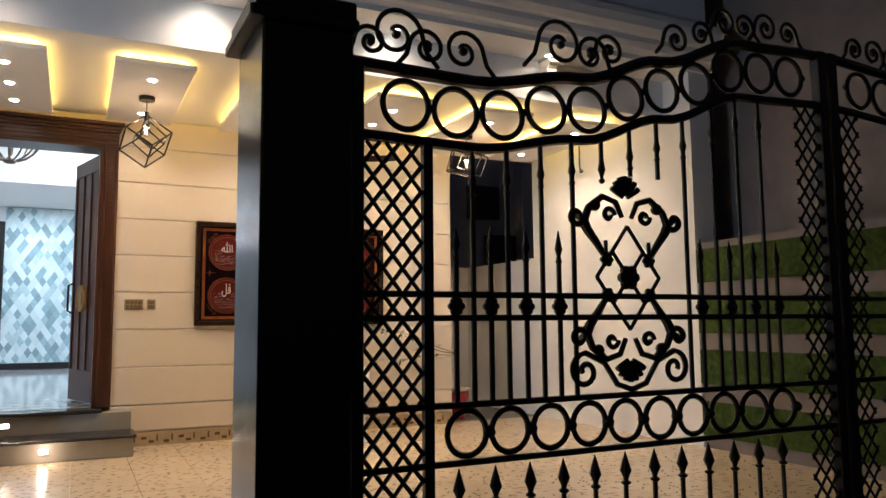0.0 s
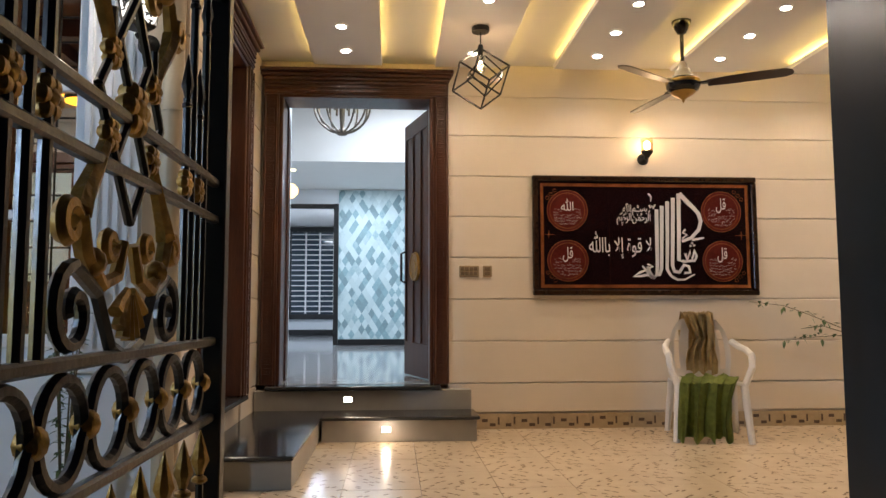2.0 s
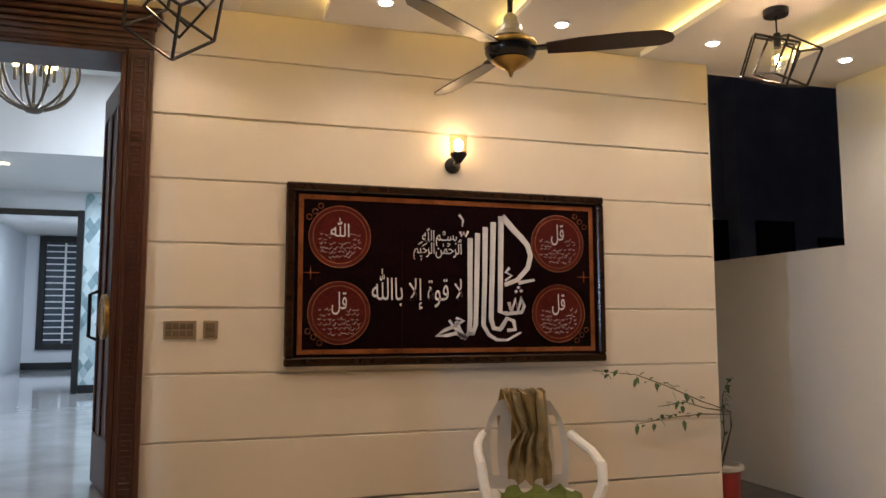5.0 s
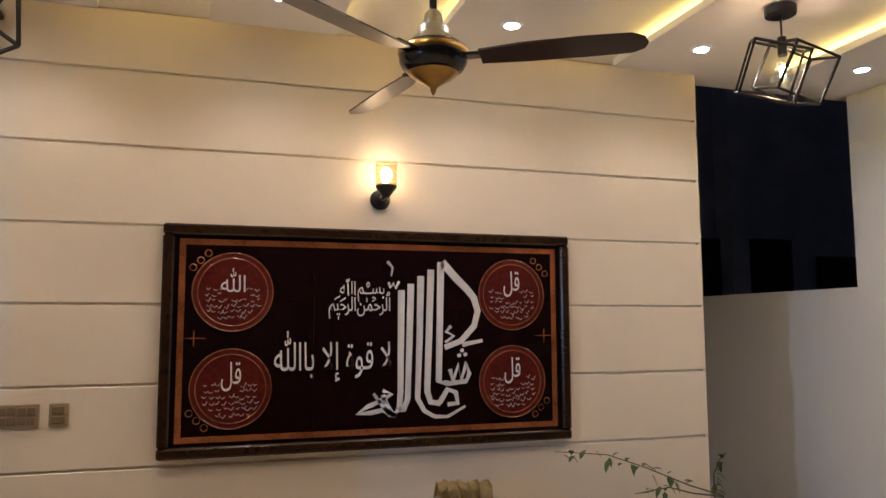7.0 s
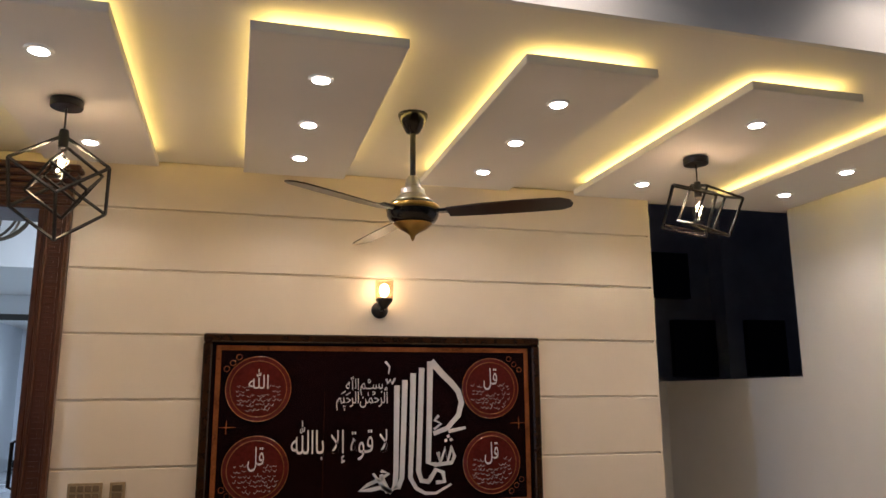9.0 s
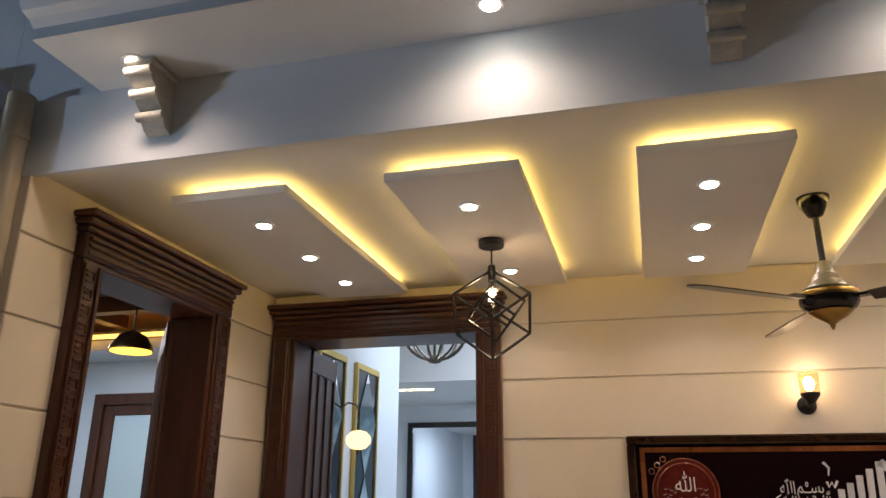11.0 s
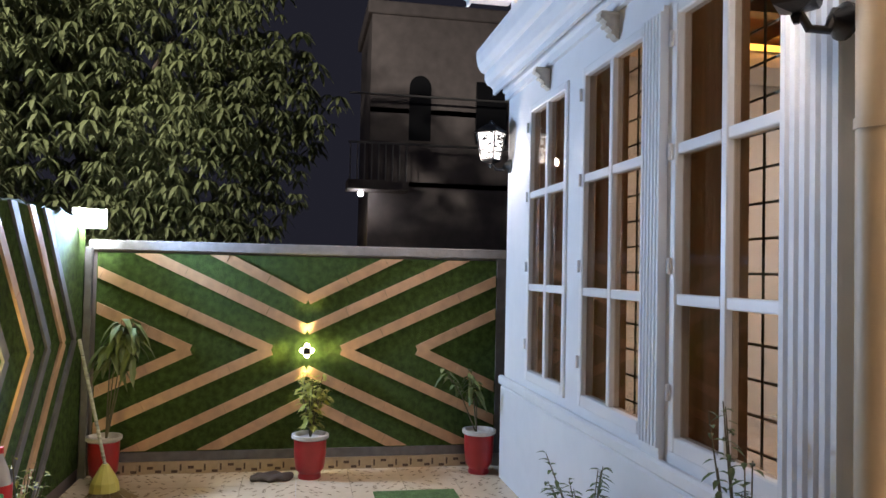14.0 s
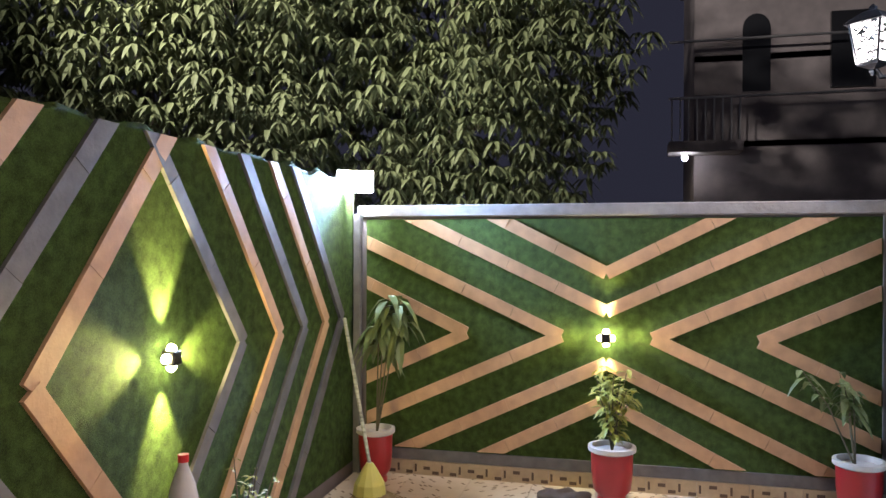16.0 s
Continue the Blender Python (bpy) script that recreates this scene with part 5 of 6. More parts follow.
# step lights
for x, y, z in ((-0.48, 7.297, .255), (-0.19, 6.927, .085)):
    st = thing("step_light", (x, y, z), "small lit recessed step light", "step light", "step lights")
    part("bezel", bevelled(B((x - .04, x + .04, y - .006, y, z - .026, z + .026)), .003), STEEL, st)
    part("lens", B((x - .03, x + .03, y - .009, y - .006, z - .017, z + .017)), glow("step_led", (1, .88, .65), 14), st)

# ---- chair with cloths ----
PLAST = mat("white_plastic", (.78, .74, .68), .38, grain=.3, dark=.93)
CX, CY0 = 2.13, 6.95
RZ = Matrix.Translation((CX, CY0, 0)) @ Matrix.Rotation(radians(-14), 4, "Z")
chair = thing("plastic_chair", (CX, CY0, 0), "white moulded plastic armchair by the cream wall", "chair")


def local(bm):
    bmesh.ops.transform(bm, matrix=RZ, verts=bm.verts[:])
    return bm


part("seat", local(bevelled(B((-.22, .22, -.24, .20, .39, .415)), .012, 2)), PLAST, chair, smooth=True)
for sx in (-1, 1):
    for sy, y0, y1 in ((-1, -.21, -.27), (1, .18, .27)):
        bm = bmesh.new()
        tube(bm, [(sx * .25, y1, 0), (sx * .235, (y0 + y1) / 2, .2), (sx * .22, y0, .40)], .022, 8, .028)
        part("leg", local(bm), PLAST, chair, smooth=True)
    bm = bmesh.new()
    tube(bm, [(sx * .23, -.21, .40), (sx * .275, -.235, .52), (sx * .28, -.20, .60), (sx * .28, -.02, .63), (sx * .265, .14, .645), (sx * .23, .23, .68)], .024, 8)
    part("armrest", local(bm), PLAST, chair, smooth=True)
bm = bmesh.new()
n = 12
grid = []
for j in range(7):
    z = .40 + .44 * j / 6
    hw = (.20, .215, .225, .225, .215, .19, .14)[j]
    grid.append([bm.verts.new((-hw + 2 * hw * i / n, .20 + .11 * j / 6 + .04 * (1 - (2 * i / n - 1) ** 2), z + (.0 if j < 6 else .03 * (1 - (2 * i / n - 1) ** 2)))) for i in range(n + 1)])
for a, b in zip(grid, grid[1:]):
    for i in range(n):
        if not (i % 3 == 1 and a is not grid[0] and b is not grid[6]):
            bm.faces.new((a[i], a[i + 1], b[i + 1], b[i]))
bmesh.ops.solidify(bm, geom=bm.faces[:], thickness=.014)
part("backrest", local(bm), PLAST, chair, smooth=True)


def cloth(name, pts, w, material, label, seed):
    """A draped strip that follows pts (y, z) with folds across its width."""
    rnd = random.Random(seed)
    bm = bmesh.new()
    n = 26
    rows = []
    ph = [rnd.uniform(0, 6) for _ in range(4)]
    for j, (y, z, x0, hw, amp) in enumerate(pts):
        rows.append([bm.verts.new((x0 + hw * (2 * i / n - 1) + .01 * math.sin(i * 1.3 + j), y + amp * math.sin(i * .9 + ph[0] + .2 * j) + amp * .5 * math.sin(i * 2.3 + ph[1]), z + amp * .4 * math.sin(i * 1.7 + ph[2] + j) + (.02 * math.sin(i * .8 + ph[3]) if j in (0, len(pts) - 1) else 0))) for i in range(n + 1)])
    for a, b in zip(rows, rows[1:]):
        for i in range(n):
            bm.faces.new((a[i], a[i + 1], b[i + 1], b[i]))
    bmesh.ops.solidify(bm, geom=bm.faces[:], thickness=.006)
    return tagged(part(name, local(bm), material, None, smooth=True), label, "cloth")


cloth("green_cloth", [(.10, .435, .02, .19, .008), (-.05, .44, .02, .2, .012), (-.19, .445, .0, .2, .012), (-.285, .41, -.03, .19, .014), (-.30, .30, -.05, .17, .022), (-.30, .15, -.06, .17, .028), (-.30, .03, -.06, .18, .03)], .4, mat("green_fabric", (.26, .31, .06), .9, grain=.9, scale=30, dark=.5, bump=.4, bscale=120), "crumpled green cloth draped over the chair seat", 3)
cloth("patterned_scarf", [(.37, .62, -.02, .11, .012), (.38, .80, -.02, .13, .012), (.335, .905, -.01, .12, .018), (.255, .885, .00, .12, .026), (.225, .80, .01, .10, .032), (.21, .70, .03, .075, .030), (.19, .62, .0, .10, .028), (.18, .54, .0, .12, .012), (.16, .45, .0, .12, .008)], .3, mat("tan_fabric", (.60, .44, .20), .9, grain=1.0, scale=22, dark=.6, bump=.4, bscale=120), "tan and grey patterned scarf over the chair back", 5)


# ---- plants and pots ----
LEAFG = mat("leaf_green", (.075, .13, .03), .5, grain=.9, scale=12, dark=.45)
LEAFP = mat("leaf_pale_green", (.17, .22, .07), .5, grain=.9, scale=12, dark=.5)
LEAFY = mat("leaf_yellow_green", (.36, .36, .06), .5, grain=.9, scale=12, dark=.5)
STEM = mat("stem", (.12, .10, .05), .7, grain=.6)
REDP = mat("red_plastic_pot", (.36, .022, .022), .35, grain=.6, scale=12, dark=.7)
RIM = mat("white_pot_rim", (.62, .58, .52), .5, grain=.8, scale=20, dark=.7)
SOIL = mat("soil", (.05, .035, .025), .95, grain=.9, scale=40, bump=.6)
TERRA = mat("terracotta", (.30, .10, .05), .75, grain=.8, scale=14, dark=.6)


def leaf(bm, base, d, length, width, droop):
    """One folded leaf of six triangles from base along d."""
    d = Vector(d).normalized()
    side = d.cross(Vector((0, 0, 1)))
    side = (side if side.length > .05 else Vector((1, 0, 0))).normalized() * width / 2
    p = [Vector(base) + d * length * t - Vector((0, 0, droop * length * t * t)) for t in (0, .4, .75, 1)]
    v0, v3 = bm.verts.new(p[0]), bm.verts.new(p[3])
    c = [bm.verts.new(q) for q in p[1:3]]
    l = [bm.verts.new(q + side * f + Vector((0, 0, width * .15))) for q, f in zip(p[1:3], (1, .75))]
    r = [bm.verts.new(q - side * f + Vector((0, 0, width * .15))) for q, f in zip(p[1:3], (1, .75))]
    for s in (l, r):
        bm.faces.new((v0, c[0], s[0]))
        bm.faces.new((c[0], c[1], s[1], s[0]))
        bm.faces.new((c[1], v3, s[1]))


def plant(name, base, height, spread, stems, leaves, material, label, size=.07, lean=(0, 0), seed=1, droop=.5, start=.3):
    rnd = random.Random(seed)
    t = thing(name, base, label, "plant")
    base = Vector(base)
    for s in range(stems):
        a = rnd.uniform(0, 6.28)
        tip = base + Vector((math.cos(a) * spread * rnd.uniform(.4, 1) + lean[0], math.sin(a) * spread * rnd.uniform(.4, 1) + lean[1], height * rnd.uniform(.7, 1)))
        midp = base.lerp(tip, .5) + Vector((0, 0, height * .12))
        pts = [base, base.lerp(midp, .6), midp, midp.lerp(tip, .6), tip]
        bm = bmesh.new()
        tube(bm, pts, .006, 5, .002)
        part("stem", bm, STEM, t)
        bm = bmesh.new()
        for k in range(leaves):
            f = start + (1 - start) * (k + rnd.random()) / leaves
            q = (midp.lerp(tip, (f - .5) * 2) if f > .5 else base.lerp(midp, f * 2))
            b = rnd.uniform(0, 6.28)
            leaf(bm, q, (math.cos(b), math.sin(b), rnd.uniform(-.3, .5)), size * rnd.uniform(.6, 1.2), size * .38, droop)
        part("foliage", bm, material, t)
    return t


def pot(x, y, z, r, h, label, material=REDP, rim=RIM):
    t = thing("flower_pot", (x, y, z), label, "flower pot")
    bm = bmesh.new()
    lathe(bm, (x, y, z), [(r * .62, 0), (r * .66, .02), (r * .60, .05), (r * .82, h * .25), (r * .90, h * .55), (r * .92, h * .9), (r * .8, h * .9), (r * .8, h * .86)], 28)
    part("body", bm, material, t, smooth=True)
    bm = bmesh.new()
    lathe(bm, (x, y, z + h * .88), [(r * .92, 0), (r * 1.05, .01), (r * 1.05, h * .10), (r * .88, h * .11), (r * .84, h * .02)], 28)
    part("rim", bm, rim, t, smooth=True)
    bm = bmesh.new()
    lathe(bm, (x, y, z + h * .84), [(r * .82, 0), (r * .82, .012)], 20)
    part("soil", bm, SOIL, t)


GF = -0.13
pot(-5.38, 3.90, GF, .135, .35, "red plastic pot with white rim by the turf wall")
pot(-5.38, 5.24, GF, .13, .36, "red plastic pot with white rim near the window")
pot(-5.40, 2.40, GF, .12, .36, "red plastic pot with white rim in the corner")
plant("potted_shrub", (-5.38, 3.90, .18), .50, .17, 12, 20, LEAFY, "small yellow-green shrub in the red pot", .085, seed=2, start=.15)
plant("potted_sapling", (-5.38, 5.22, .18), .60, .22, 4, 14, LEAFP, "thin drooping sapling in the red pot", .10, (.1, -.18), 4, .9, .45)
plant("potted_sapling", (-5.36, 2.42, .18), .95, .14, 5, 18, LEAFP, "tall sapling with hanging leaves in the red pot", .16, (.0, .12), 6, 1.2, .72)
plant("bush", (-3.05, 5.24, GF), .74, .20, 10, 22, LEAFG, "leafy green bush growing against the house plinth", .06, (.1, -.1), 8, .4, .2)
plant("bush", (-1.66, 5.22, GF), 1.25, .10, 7, 24, LEAFG, "slim leafy plant growing against the pilaster", .05, (0, -.06), 9, .4, .2)
plant("marigold_plant", (-3.66, 2.42, GF), .70, .14, 7, 12, LEAFY, "small yellow marigold plant by the turf wall", .05, (0, .04), 10, .4, .2)
pot(3.80, 7.78, 0, .15, .34, "red plastic pot behind the end of the porch wall")
vine = thing("trailing_plant", (3.80, 7.78, .30), "trailing vine reaching from its pot round the porch wall", "plant")
rnd = random.Random(12)
for pts, first in (((Vector((3.78, 7.74, .30)), Vector((3.70, 7.50, .62)), Vector((3.60, 7.38, .725)), Vector((3.40, 7.375, .79)), Vector((3.17, 7.38, .885)), Vector((2.97, 7.39, .955)), Vector((2.69, 7.39, .985))), 3),
                   ((Vector((3.80, 7.75, .30)), Vector((3.71, 7.52, .60)), Vector((3.605, 7.385, .705)), Vector((3.40, 7.38, .715)), Vector((3.17, 7.385, .70)), Vector((2.96, 7.39, .67))), 3),
                   ((Vector((3.60, 7.38, .72)), Vector((3.42, 7.37, .75)), Vector((3.28, 7.36, .79)), Vector((3.10, 7.37, .77))), 2),
                   ((Vector((3.80, 7.78, .30)), Vector((3.72, 7.60, .55)), Vector((3.64, 7.50, .80)), Vector((3.66, 7.46, .90))), 1)):
    bm = bmesh.new()
    tube(bm, pts, .005, 5, .002)
    part("stem", bm, STEM, vine)
    bm = bmesh.new()
    for a, b in zip(pts[first:], pts[first + 1:]):
        for k in range(9):
            q = a.lerp(b, rnd.random()) + Vector((0, -.01, rnd.uniform(-.02, .02)))
            g = rnd.uniform(0, 6.28)
            leaf(bm, q, (math.cos(g), -.35 - .3 * rnd.random(), math.sin(g)), rnd.uniform(.03, .06), .026, .4)
    part("foliage", bm, LEAFG, vine)

# ---- garden things ----
fl = thing("flood_light", (-5.50, 2.20, 1.70), "bright white LED flood light on the wall corner", "flood light")
part("housing", bevelled(B((-5.60, -5.46, 2.10, 2.22, 1.77, 1.90)), .01), IRON, fl)
bm = bmesh.new()
vs = box(bm, -.12, .12, -.006, .006, -.07, .07)
bmesh.ops.transform(bm, matrix=Matrix.Translation((-5.435, 2.24, 1.83)) @ Matrix.Rotation(radians(-55), 4, "Z"), verts=bm.verts[:])
part("lens", bm, glow("flood_glow", (.80, .92, 1.0), 160), fl, "blinding white lens")
part("bracket", B((-5.56, -5.50, 2.13, 2.17, 1.68, 1.77)), IRON, fl)
part("post", bevelled(B((-5.58, -5.53, 2.19, 2.24, GF, 1.62)), .004), GREYST, fl, "dark grey post")
for (x, y, z, ax) in ((-5.605, 3.858, .835, "x"), (-3.42, 2.18, .95, "y")):
    s = thing("star_light", (x, y, z), "black cross-shaped wall light throwing four beams", "wall lamp", "cross wall lights")
    d = Vector((1, 0, 0)) if ax == "x" else Vector((0, 1, 0))
    u = Vector((0, 1, 0)) if ax == "x" else Vector((1, 0, 0))
    c = Vector((x, y, z)) + d * .05
    bm = bmesh.new()
    q = .030
    box(bm, c.x - q, c.x + q, c.y - q, c.y + q, c.z - q, c.z + q)
    part("body", bevelled(bm, .006), IRON, s)
    for e in (u, -u, Vector((0, 0, 1)), Vector((0, 0, -1))):
        bm = bmesh.new()
        ball(bm, c + e * .036, .020, n=8)
        part("lens", bm, glow("star_lens", (1, .92, .42), 45), s, smooth=True)
br = thing("broom", (-5.05, 2.50, GF), "straw broom with striped handle leaning in the corner", "broom")
bm = bmesh.new()
rod(bm, (-4.95, 2.52, .12), (-5.2, 2.26, .95), .012, 8)
part("handle", bm, mat("striped_handle", (.55, .55, .42), .5, grain=1, scale=60, dark=.2, stretch=(.1, .1, 3)), br)
bm = bmesh.new()
lathe(bm, (-4.95, 2.52, GF + .08), [(.10, 0), (.09, .06), (.04, .15), (.02, .18)], 12)
part("collar", bm, mat("yellow_plastic", (.55, .48, .10), .5, grain=.6), br)
bm = bmesh.new()
rnd = random.Random(4)
for k in range(160):
    a = rnd.uniform(0, 6.28)
    r = rnd.uniform(.03, .2)
    rod(bm, (-4.95 + .06 * math.cos(a), 2.52 + .06 * math.sin(a), GF + .10), (-4.93 + r * math.cos(a) * 1.3, 2.56 + r * math.sin(a), GF + .006), .003, 3)
part("bristles", bm, mat("straw", (.30, .21, .09), .8, grain=.8, scale=30), br, "spread straw bristles")
for (x, y, h, m1, cap, lab, band) in ((-3.03, 2.54, .36, mat("milky_bottle", (.52, .50, .46), .15, grain=.5, scale=18, dark=.7), (.55, .02, .02), "clear plastic drink bottle with red label and cap", (.55, .02, .02)), (-2.93, 2.58, .17, mat("green_bottle", (.10, .34, .14), .2), (.05, .3, .1), "green plastic drink bottle", None)):
    b = thing("drink_bottle", (x, y, .332), lab, "bottle", "bottles on the ledge")
    bm = bmesh.new()
    z0 = .332
    lathe(bm, (x, y, z0), [(.048, 0), (.055, .02), (.053, h * .55), (.04, h * .72), (.016, h * .9), (.016, h * .94)], 20)
    part("body", bm, m1, b, smooth=True)
    bm = bmesh.new()
    lathe(bm, (x, y, z0 + h * .93), [(.018, 0), (.018, .025)], 14)
    part("cap", bm, mat("bottle_cap", cap, .4), b)
    if band:
        bm = bmesh.new()
        lathe(bm, (x, y, z0 + h * .30), [(.0560, 0), (.0555, h * .26)], 20)
        lb = part("label", bm, mat("red_label", band, .4), b, smooth=True)
        for k, (dz, ww) in enumerate(((.05, .05), (.025, .035))):
            part("label_mark", bevelled(B((x + .047, x + .059, y - ww / 2, y + ww / 2, z0 + h * .30 + dz, z0 + h * .30 + dz + .014)), .002), PVC, lb)
structure("ledge", STREET, (-3.4, -2.6, 2.36, 2.72, -0.13, 0.33), label="low grey planter kerb by the turf wall", category="kerb")
mt = part("door_mat", bevelled(B((-4.95, -4.2, 4.35, 4.95, -0.128, -0.116)), .004), mat("mat_turf", (.12, .22, .06), .95, grain=1, scale=160, dark=.4, bump=.8, bscale=300), None)
tagged(mt, "green turf mat lying on the tiled floor", "mat")
bm = bmesh.new()
ball(bm, (-5.34, 3.62, GF + .03), .10, (.8, 1.6, .35), 18)
for v in bm.verts:
    v.co += Vector((math.sin(v.co.y * 60), math.sin(v.co.x * 70), math.sin(v.co.y * 45 + v.co.x * 50))) * .012
tagged(part("rag", bm, mat("brown_rag", (.10, .07, .05), .95, grain=.8, scale=40, bump=.5), None, smooth=True), "crumpled brown rag beside the pot", "rag")
hk = thing("wall_hook", (4.69, 7.0, 2.5), "thin black cable with a hanging loop on the wall", "cable")
bm = bmesh.new()
tube(bm, [(4.69, 6.62, 2.88), (4.685, 6.62, 2.68), (4.68, 6.60, 2.62), (4.66, 6.58, 2.59), (4.68, 6.55, 2.60), (4.69, 6.60, 2.63)], .006, 5)
part("cable", bm, IRON, hk)

# ---- trees and neighbours ----
BARK = mat("bark", (.10, .075, .05), .9, grain=.9, scale=12, dark=.5, bump=.6, bscale=20)
TREELEAF = mat("tree_leaf", (.10, .115, .040), .7, grain=.8, scale=1.2, dark=.45)


def tree(base, height, seed, centres):
    rnd = random.Random(seed)
    t = thing("street_tree", base, "large dense tree with drooping leaf clusters behind the wall", "tree", "street trees")
    base = Vector(base)
    bm = bmesh.new()
    tube(bm, [base, base + Vector((.1, .1, height * .3)), base + Vector((0, .2, height * .6)), base + Vector((.1, .1, height * .85))], .22, 10, .07)
    part("trunk", bm, BARK, t, smooth=True)
    bm = bmesh.new()
    for c, r in centres:
        c = Vector(c)
        lb = bmesh.new()
        tube(lb, [base + Vector((0, .1, height * .4)), base.lerp(c, .6) + Vector((0, 0, height * .25)), c], .07, 6, .02)
        part("limb", lb, BARK, t)
        for k in range(int(330 * r * r)):
            d = Vector((rnd.gauss(0, 1), rnd.gauss(0, 1), rnd.gauss(0, 1))).normalized()
            q = c + Vector((d.x * r, d.y * r, d.z * r * .85)) * rnd.uniform(.5, 1.15)
            m = rnd.randint(5, 8)
            a0 = rnd.uniform(0, 6.28)
            ln = rnd.uniform(.11, .20)
            for j in range(m):
                a = a0 + 6.28 * j / m
                leaf(bm, q, (math.cos(a), math.sin(a), rnd.uniform(-.5, .1)), ln * rnd.uniform(.8, 1.15), ln * .30, .7)
    part("crown", bm, TREELEAF, t)


tree((-9.5, 1.2, -0.42), 5.0, 1, [((-8.7, 1.2, 3.0), 1.3), ((-8.6, 2.6, 2.7), 1.1), ((-8.8, 0.2, 3.6), 1.3), ((-9.0, 2.2, 4.3), 1.4), ((-8.8, 3.2, 3.5), .9), ((-9.4, .6, 5.2), 1.4), ((-8.6, 2.0, 1.9), .8), ((-8.6, 3.0, 1.8), .6)])
tree((-8.4, -1.6, -0.42), 5.0, 2, [((-7.6, -.6, 3.0), 1.2), ((-7.4, -1.4, 3.7), 1.3), ((-7.8, .2, 4.2), 1.1), ((-7.5, .3, 2.4), .8), ((-7.0, -2.2, 2.9), 1.1), ((-7.2, -.4, 2.1), .7)])
nb = thing("neighbour_house", (-16, 7, -0.42), "dark brick neighbour house with balcony and arched window", "house")
for b in ((-19, -16, 5.2, 16, -.42, 7.2), (-16.0, -15.3, 4.7, 6.0, 3.2, 3.4)):
    part("wall", B(b), DARKWALL, nb)
part("parapet", bevelled(B((-19.1, -15.9, 5.1, 16, 7.2, 7.5)), .03), DARKWALL, nb)
for z in (3.35, 5.0):
    part("string_course", B((-16.06, -16.0, 5.2, 16, z, z + .12)), DARKWALL, nb)
bm = bmesh.new()
pts = [(-15.99, 6.07, 4.4), (-15.99, 6.57, 4.4)] + [(-15.99, 6.32 + .25 * math.cos(a), 5.6 + .28 * math.sin(a)) for a in [math.pi * j / 10 for j in range(11)]]
f = bm.faces.new([bm.verts.new(p) for p in pts])
r = bmesh.ops.extrude_face_region(bm, geom=[f])
for v in [e for e in r["geom"] if isinstance(e, bmesh.types.BMVert)]:
    v.co.x -= .12
bmesh.ops.recalc_face_normals(bm, faces=bm.faces[:])
part("window", bm, BLACKT, nb, "dark arched window")
for y in (7.6, 9.4):
    part("window", B((-15.995, -15.9, y, y + .7, 4.4, 5.8)), BLACKT, nb, "dark window")
for k in range(9):
    bm = bmesh.new()
    rod(bm, (-15.35, 4.75 + k * .15, 3.4), (-15.35, 4.75 + k * .15, 4.2), .015, 6)
    part("baluster", bm, STEEL, nb)
for z in (4.2, 5.25):
    bm = bmesh.new()
    rod(bm, (-15.35, 4.7, z), (-15.35, 9.0, z), .025, 6)
    part("rail", bm, STEEL, nb)
bm = bmesh.new()
ball(bm, (-15.6, 5.0, 3.12), .06)
part("porch_bulb", bm, glow("far_bulb", (.9, .95, 1), 25), nb)
bm = bmesh.new()
ball(bm, (-15.9, 4.2, 1.9), .05)
part("gate_bulb", bm, glow("far_warm_bulb", (1, .75, .3), 25), nb)
back = thing("rear_building", (7.5, 12, -0.42), "dark plastered building with small windows behind the yard", "house")
REARP = mat("rear_bluish_plaster", (.66, .68, .74), .8, grain=.9, scale=3, dark=.7, bump=.2)
part("wall", B((3.6, 14, 12, 14, -.42, 8)), REARP, back)
part("pier", B((7.2, 7.44, 11.7, 11.998, -.42, 8)), REARP, back)
for x0, x1, z0, z1 in ((6.55, 7.17, 1.89, 2.62), (7.66, 8.26, 1.90, 2.64), (8.72, 9.3, 1.90, 2.44), (6.2, 6.83, 2.9, 3.5)):
    part("window", B((x0, x1, 11.9, 11.99, z0, z1)), BLACKT, back, "dark window")

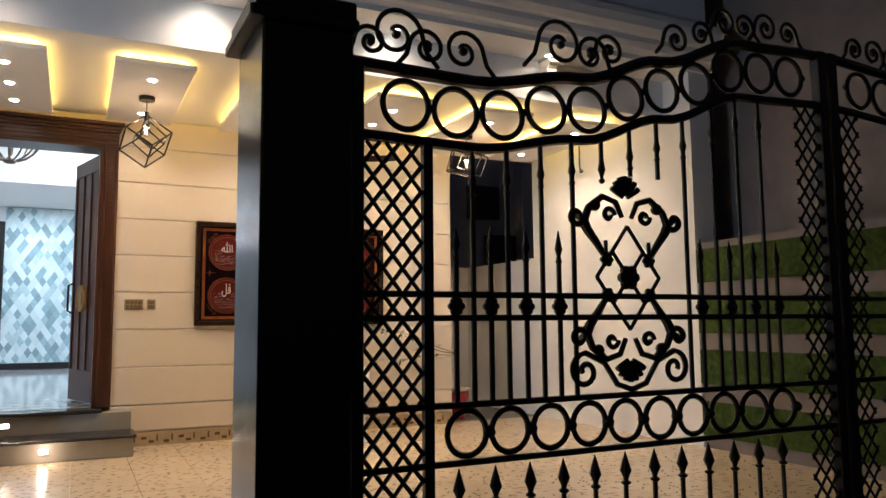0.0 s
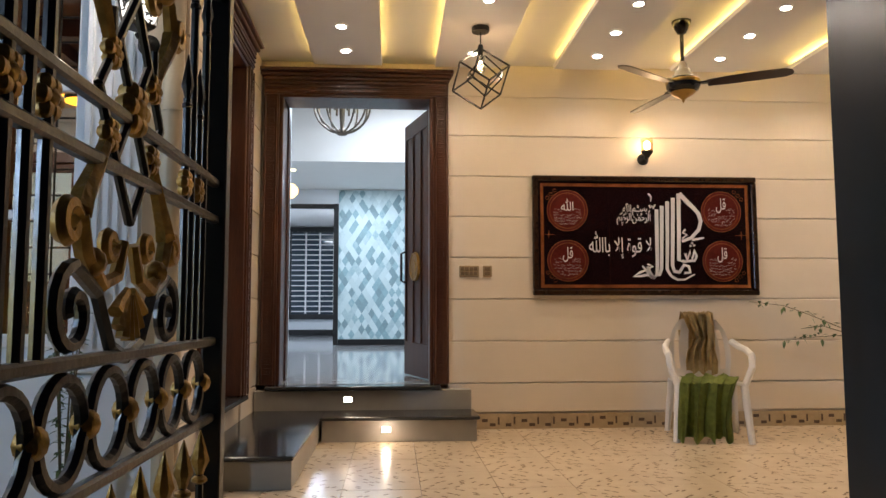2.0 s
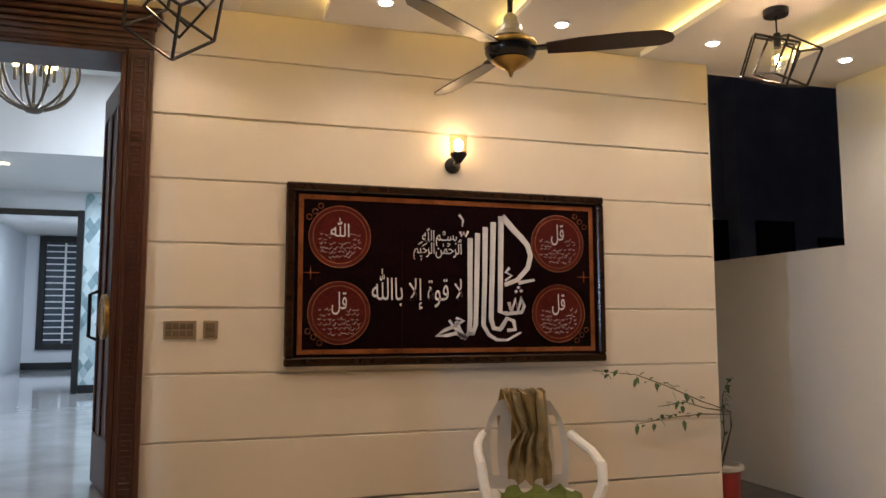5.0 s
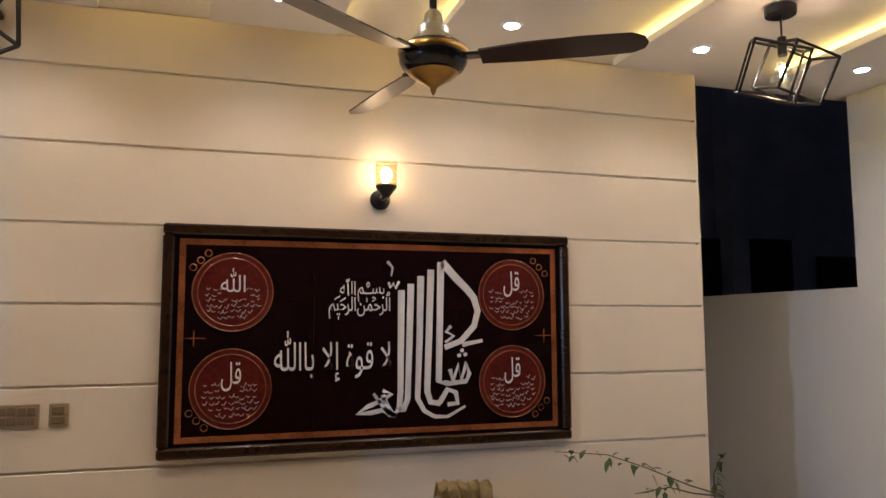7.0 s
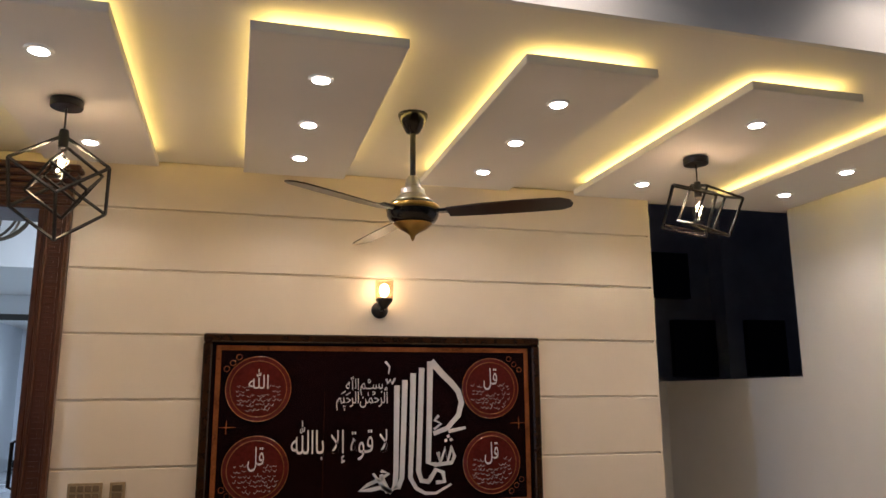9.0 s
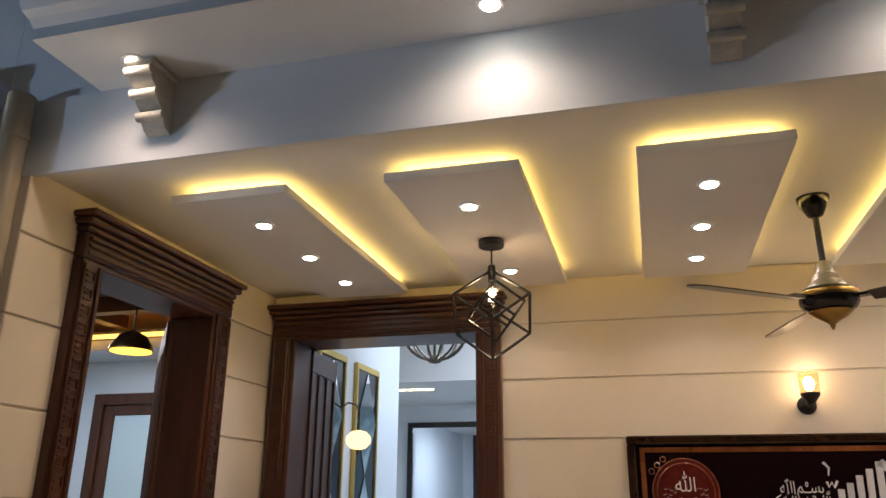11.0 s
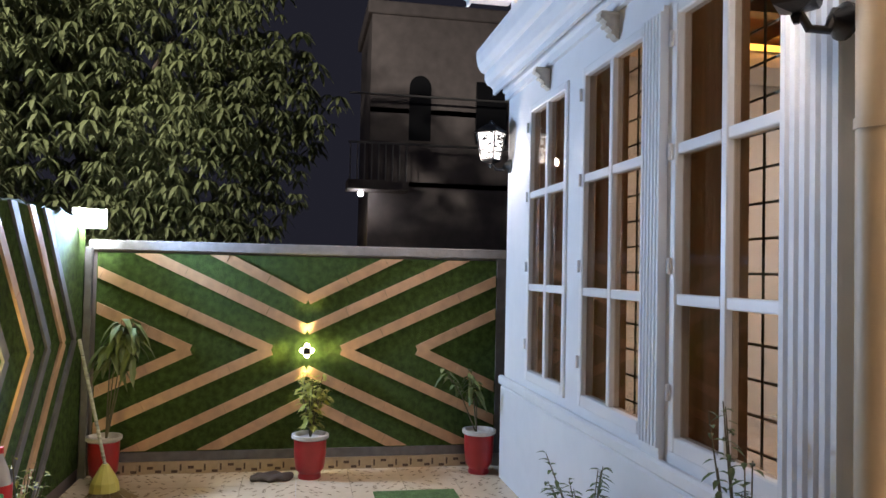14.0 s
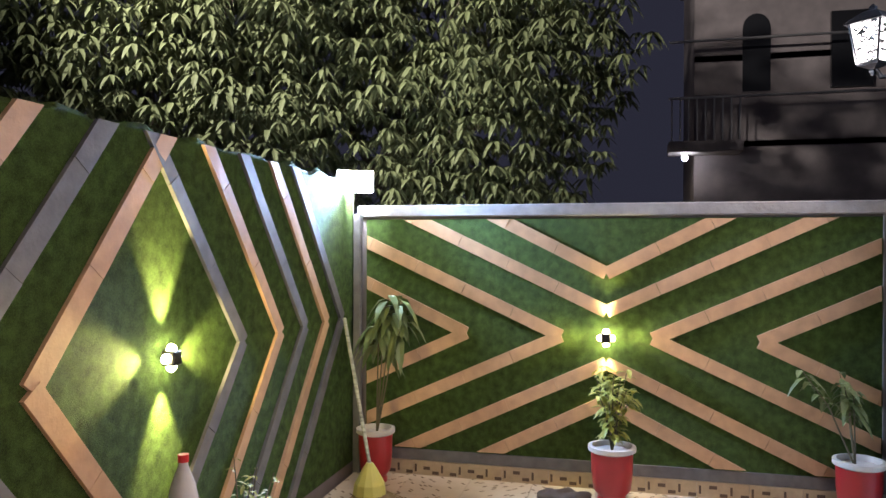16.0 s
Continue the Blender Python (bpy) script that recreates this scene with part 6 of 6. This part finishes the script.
# ---- floor tiles, last ----
def tile_material():
    m = mat("patterned_floor_tile", (.68, .54, .37), .22, grain=.7, scale=10, dark=.8)
    nt = m.node_tree
    b = nt.nodes["Principled BSDF"]
    src = b.inputs["Base Color"].links[0].from_socket
    tc = nt.nodes.new("ShaderNodeTexCoord")
    mp = nt.nodes.new("ShaderNodeMapping")
    mp.inputs["Rotation"].default_value = (0, 0, radians(45))
    mp.inputs["Scale"].default_value = (1, 1, 1)
    nt.links.new(tc.outputs["Object"], mp.inputs[0])
    br_ = nt.nodes.new("ShaderNodeTexBrick")
    br_.inputs["Scale"].default_value = 11.0
    br_.inputs["Mortar Size"].default_value = 0.05
    br_.inputs["Color1"].default_value = (0, 0, 0, 1)
    br_.inputs["Color2"].default_value = (1, 1, 1, 1)
    br_.inputs["Mortar"].default_value = (0, 0, 0, 1)
    br_.inputs["Bias"].default_value = 0.0
    nt.links.new(mp.outputs[0], br_.inputs["Vector"])
    gt = nt.nodes.new("ShaderNodeMath")
    gt.operation = "GREATER_THAN"
    gt.inputs[1].default_value = 0.86
    nt.links.new(br_.outputs["Color"], gt.inputs[0])
    mx = nt.nodes.new("ShaderNodeMix")
    mx.data_type = "RGBA"
    mx.inputs[7].default_value = (.26, .19, .12, 1)
    nt.links.new(gt.outputs[0], mx.inputs[0])
    nt.links.new(src, mx.inputs[6])
    nt.links.new(mx.outputs[2], b.inputs["Base Color"])
    return m


TILE = tile_material()
S = 0.40
tm = bpy.data.meshes.new("tile")
bm = B((-S / 2 + .0015, S / 2 - .0015, -S / 2 + .0015, S / 2 - .0015, -.012, 0))
bm.to_mesh(tm)
bm.free()
tm.materials.append(TILE)


def tiled(parent, x0, x1, y0, y1, z):
    nx, ny = round((x1 - x0) / S), round((y1 - y0) / S)
    for i in range(nx):
        for j in range(ny):
            o = new("tile", tm)
            o.parent = parent
            o.location = (x0 + S * (i + .5), y0 + S * (j + .5), z + random.uniform(-.0006, .0006))
            o.rotation_euler = (0, 0, math.pi / 2 * ((i + j) % 2))


tiled(bpy.data.objects["floor"], -1.2, 4.72, 2.30, 7.5, 0.0)
tiled(bpy.data.objects["floor_garden"], -5.6, -1.4, 2.2, 5.4, -0.12)
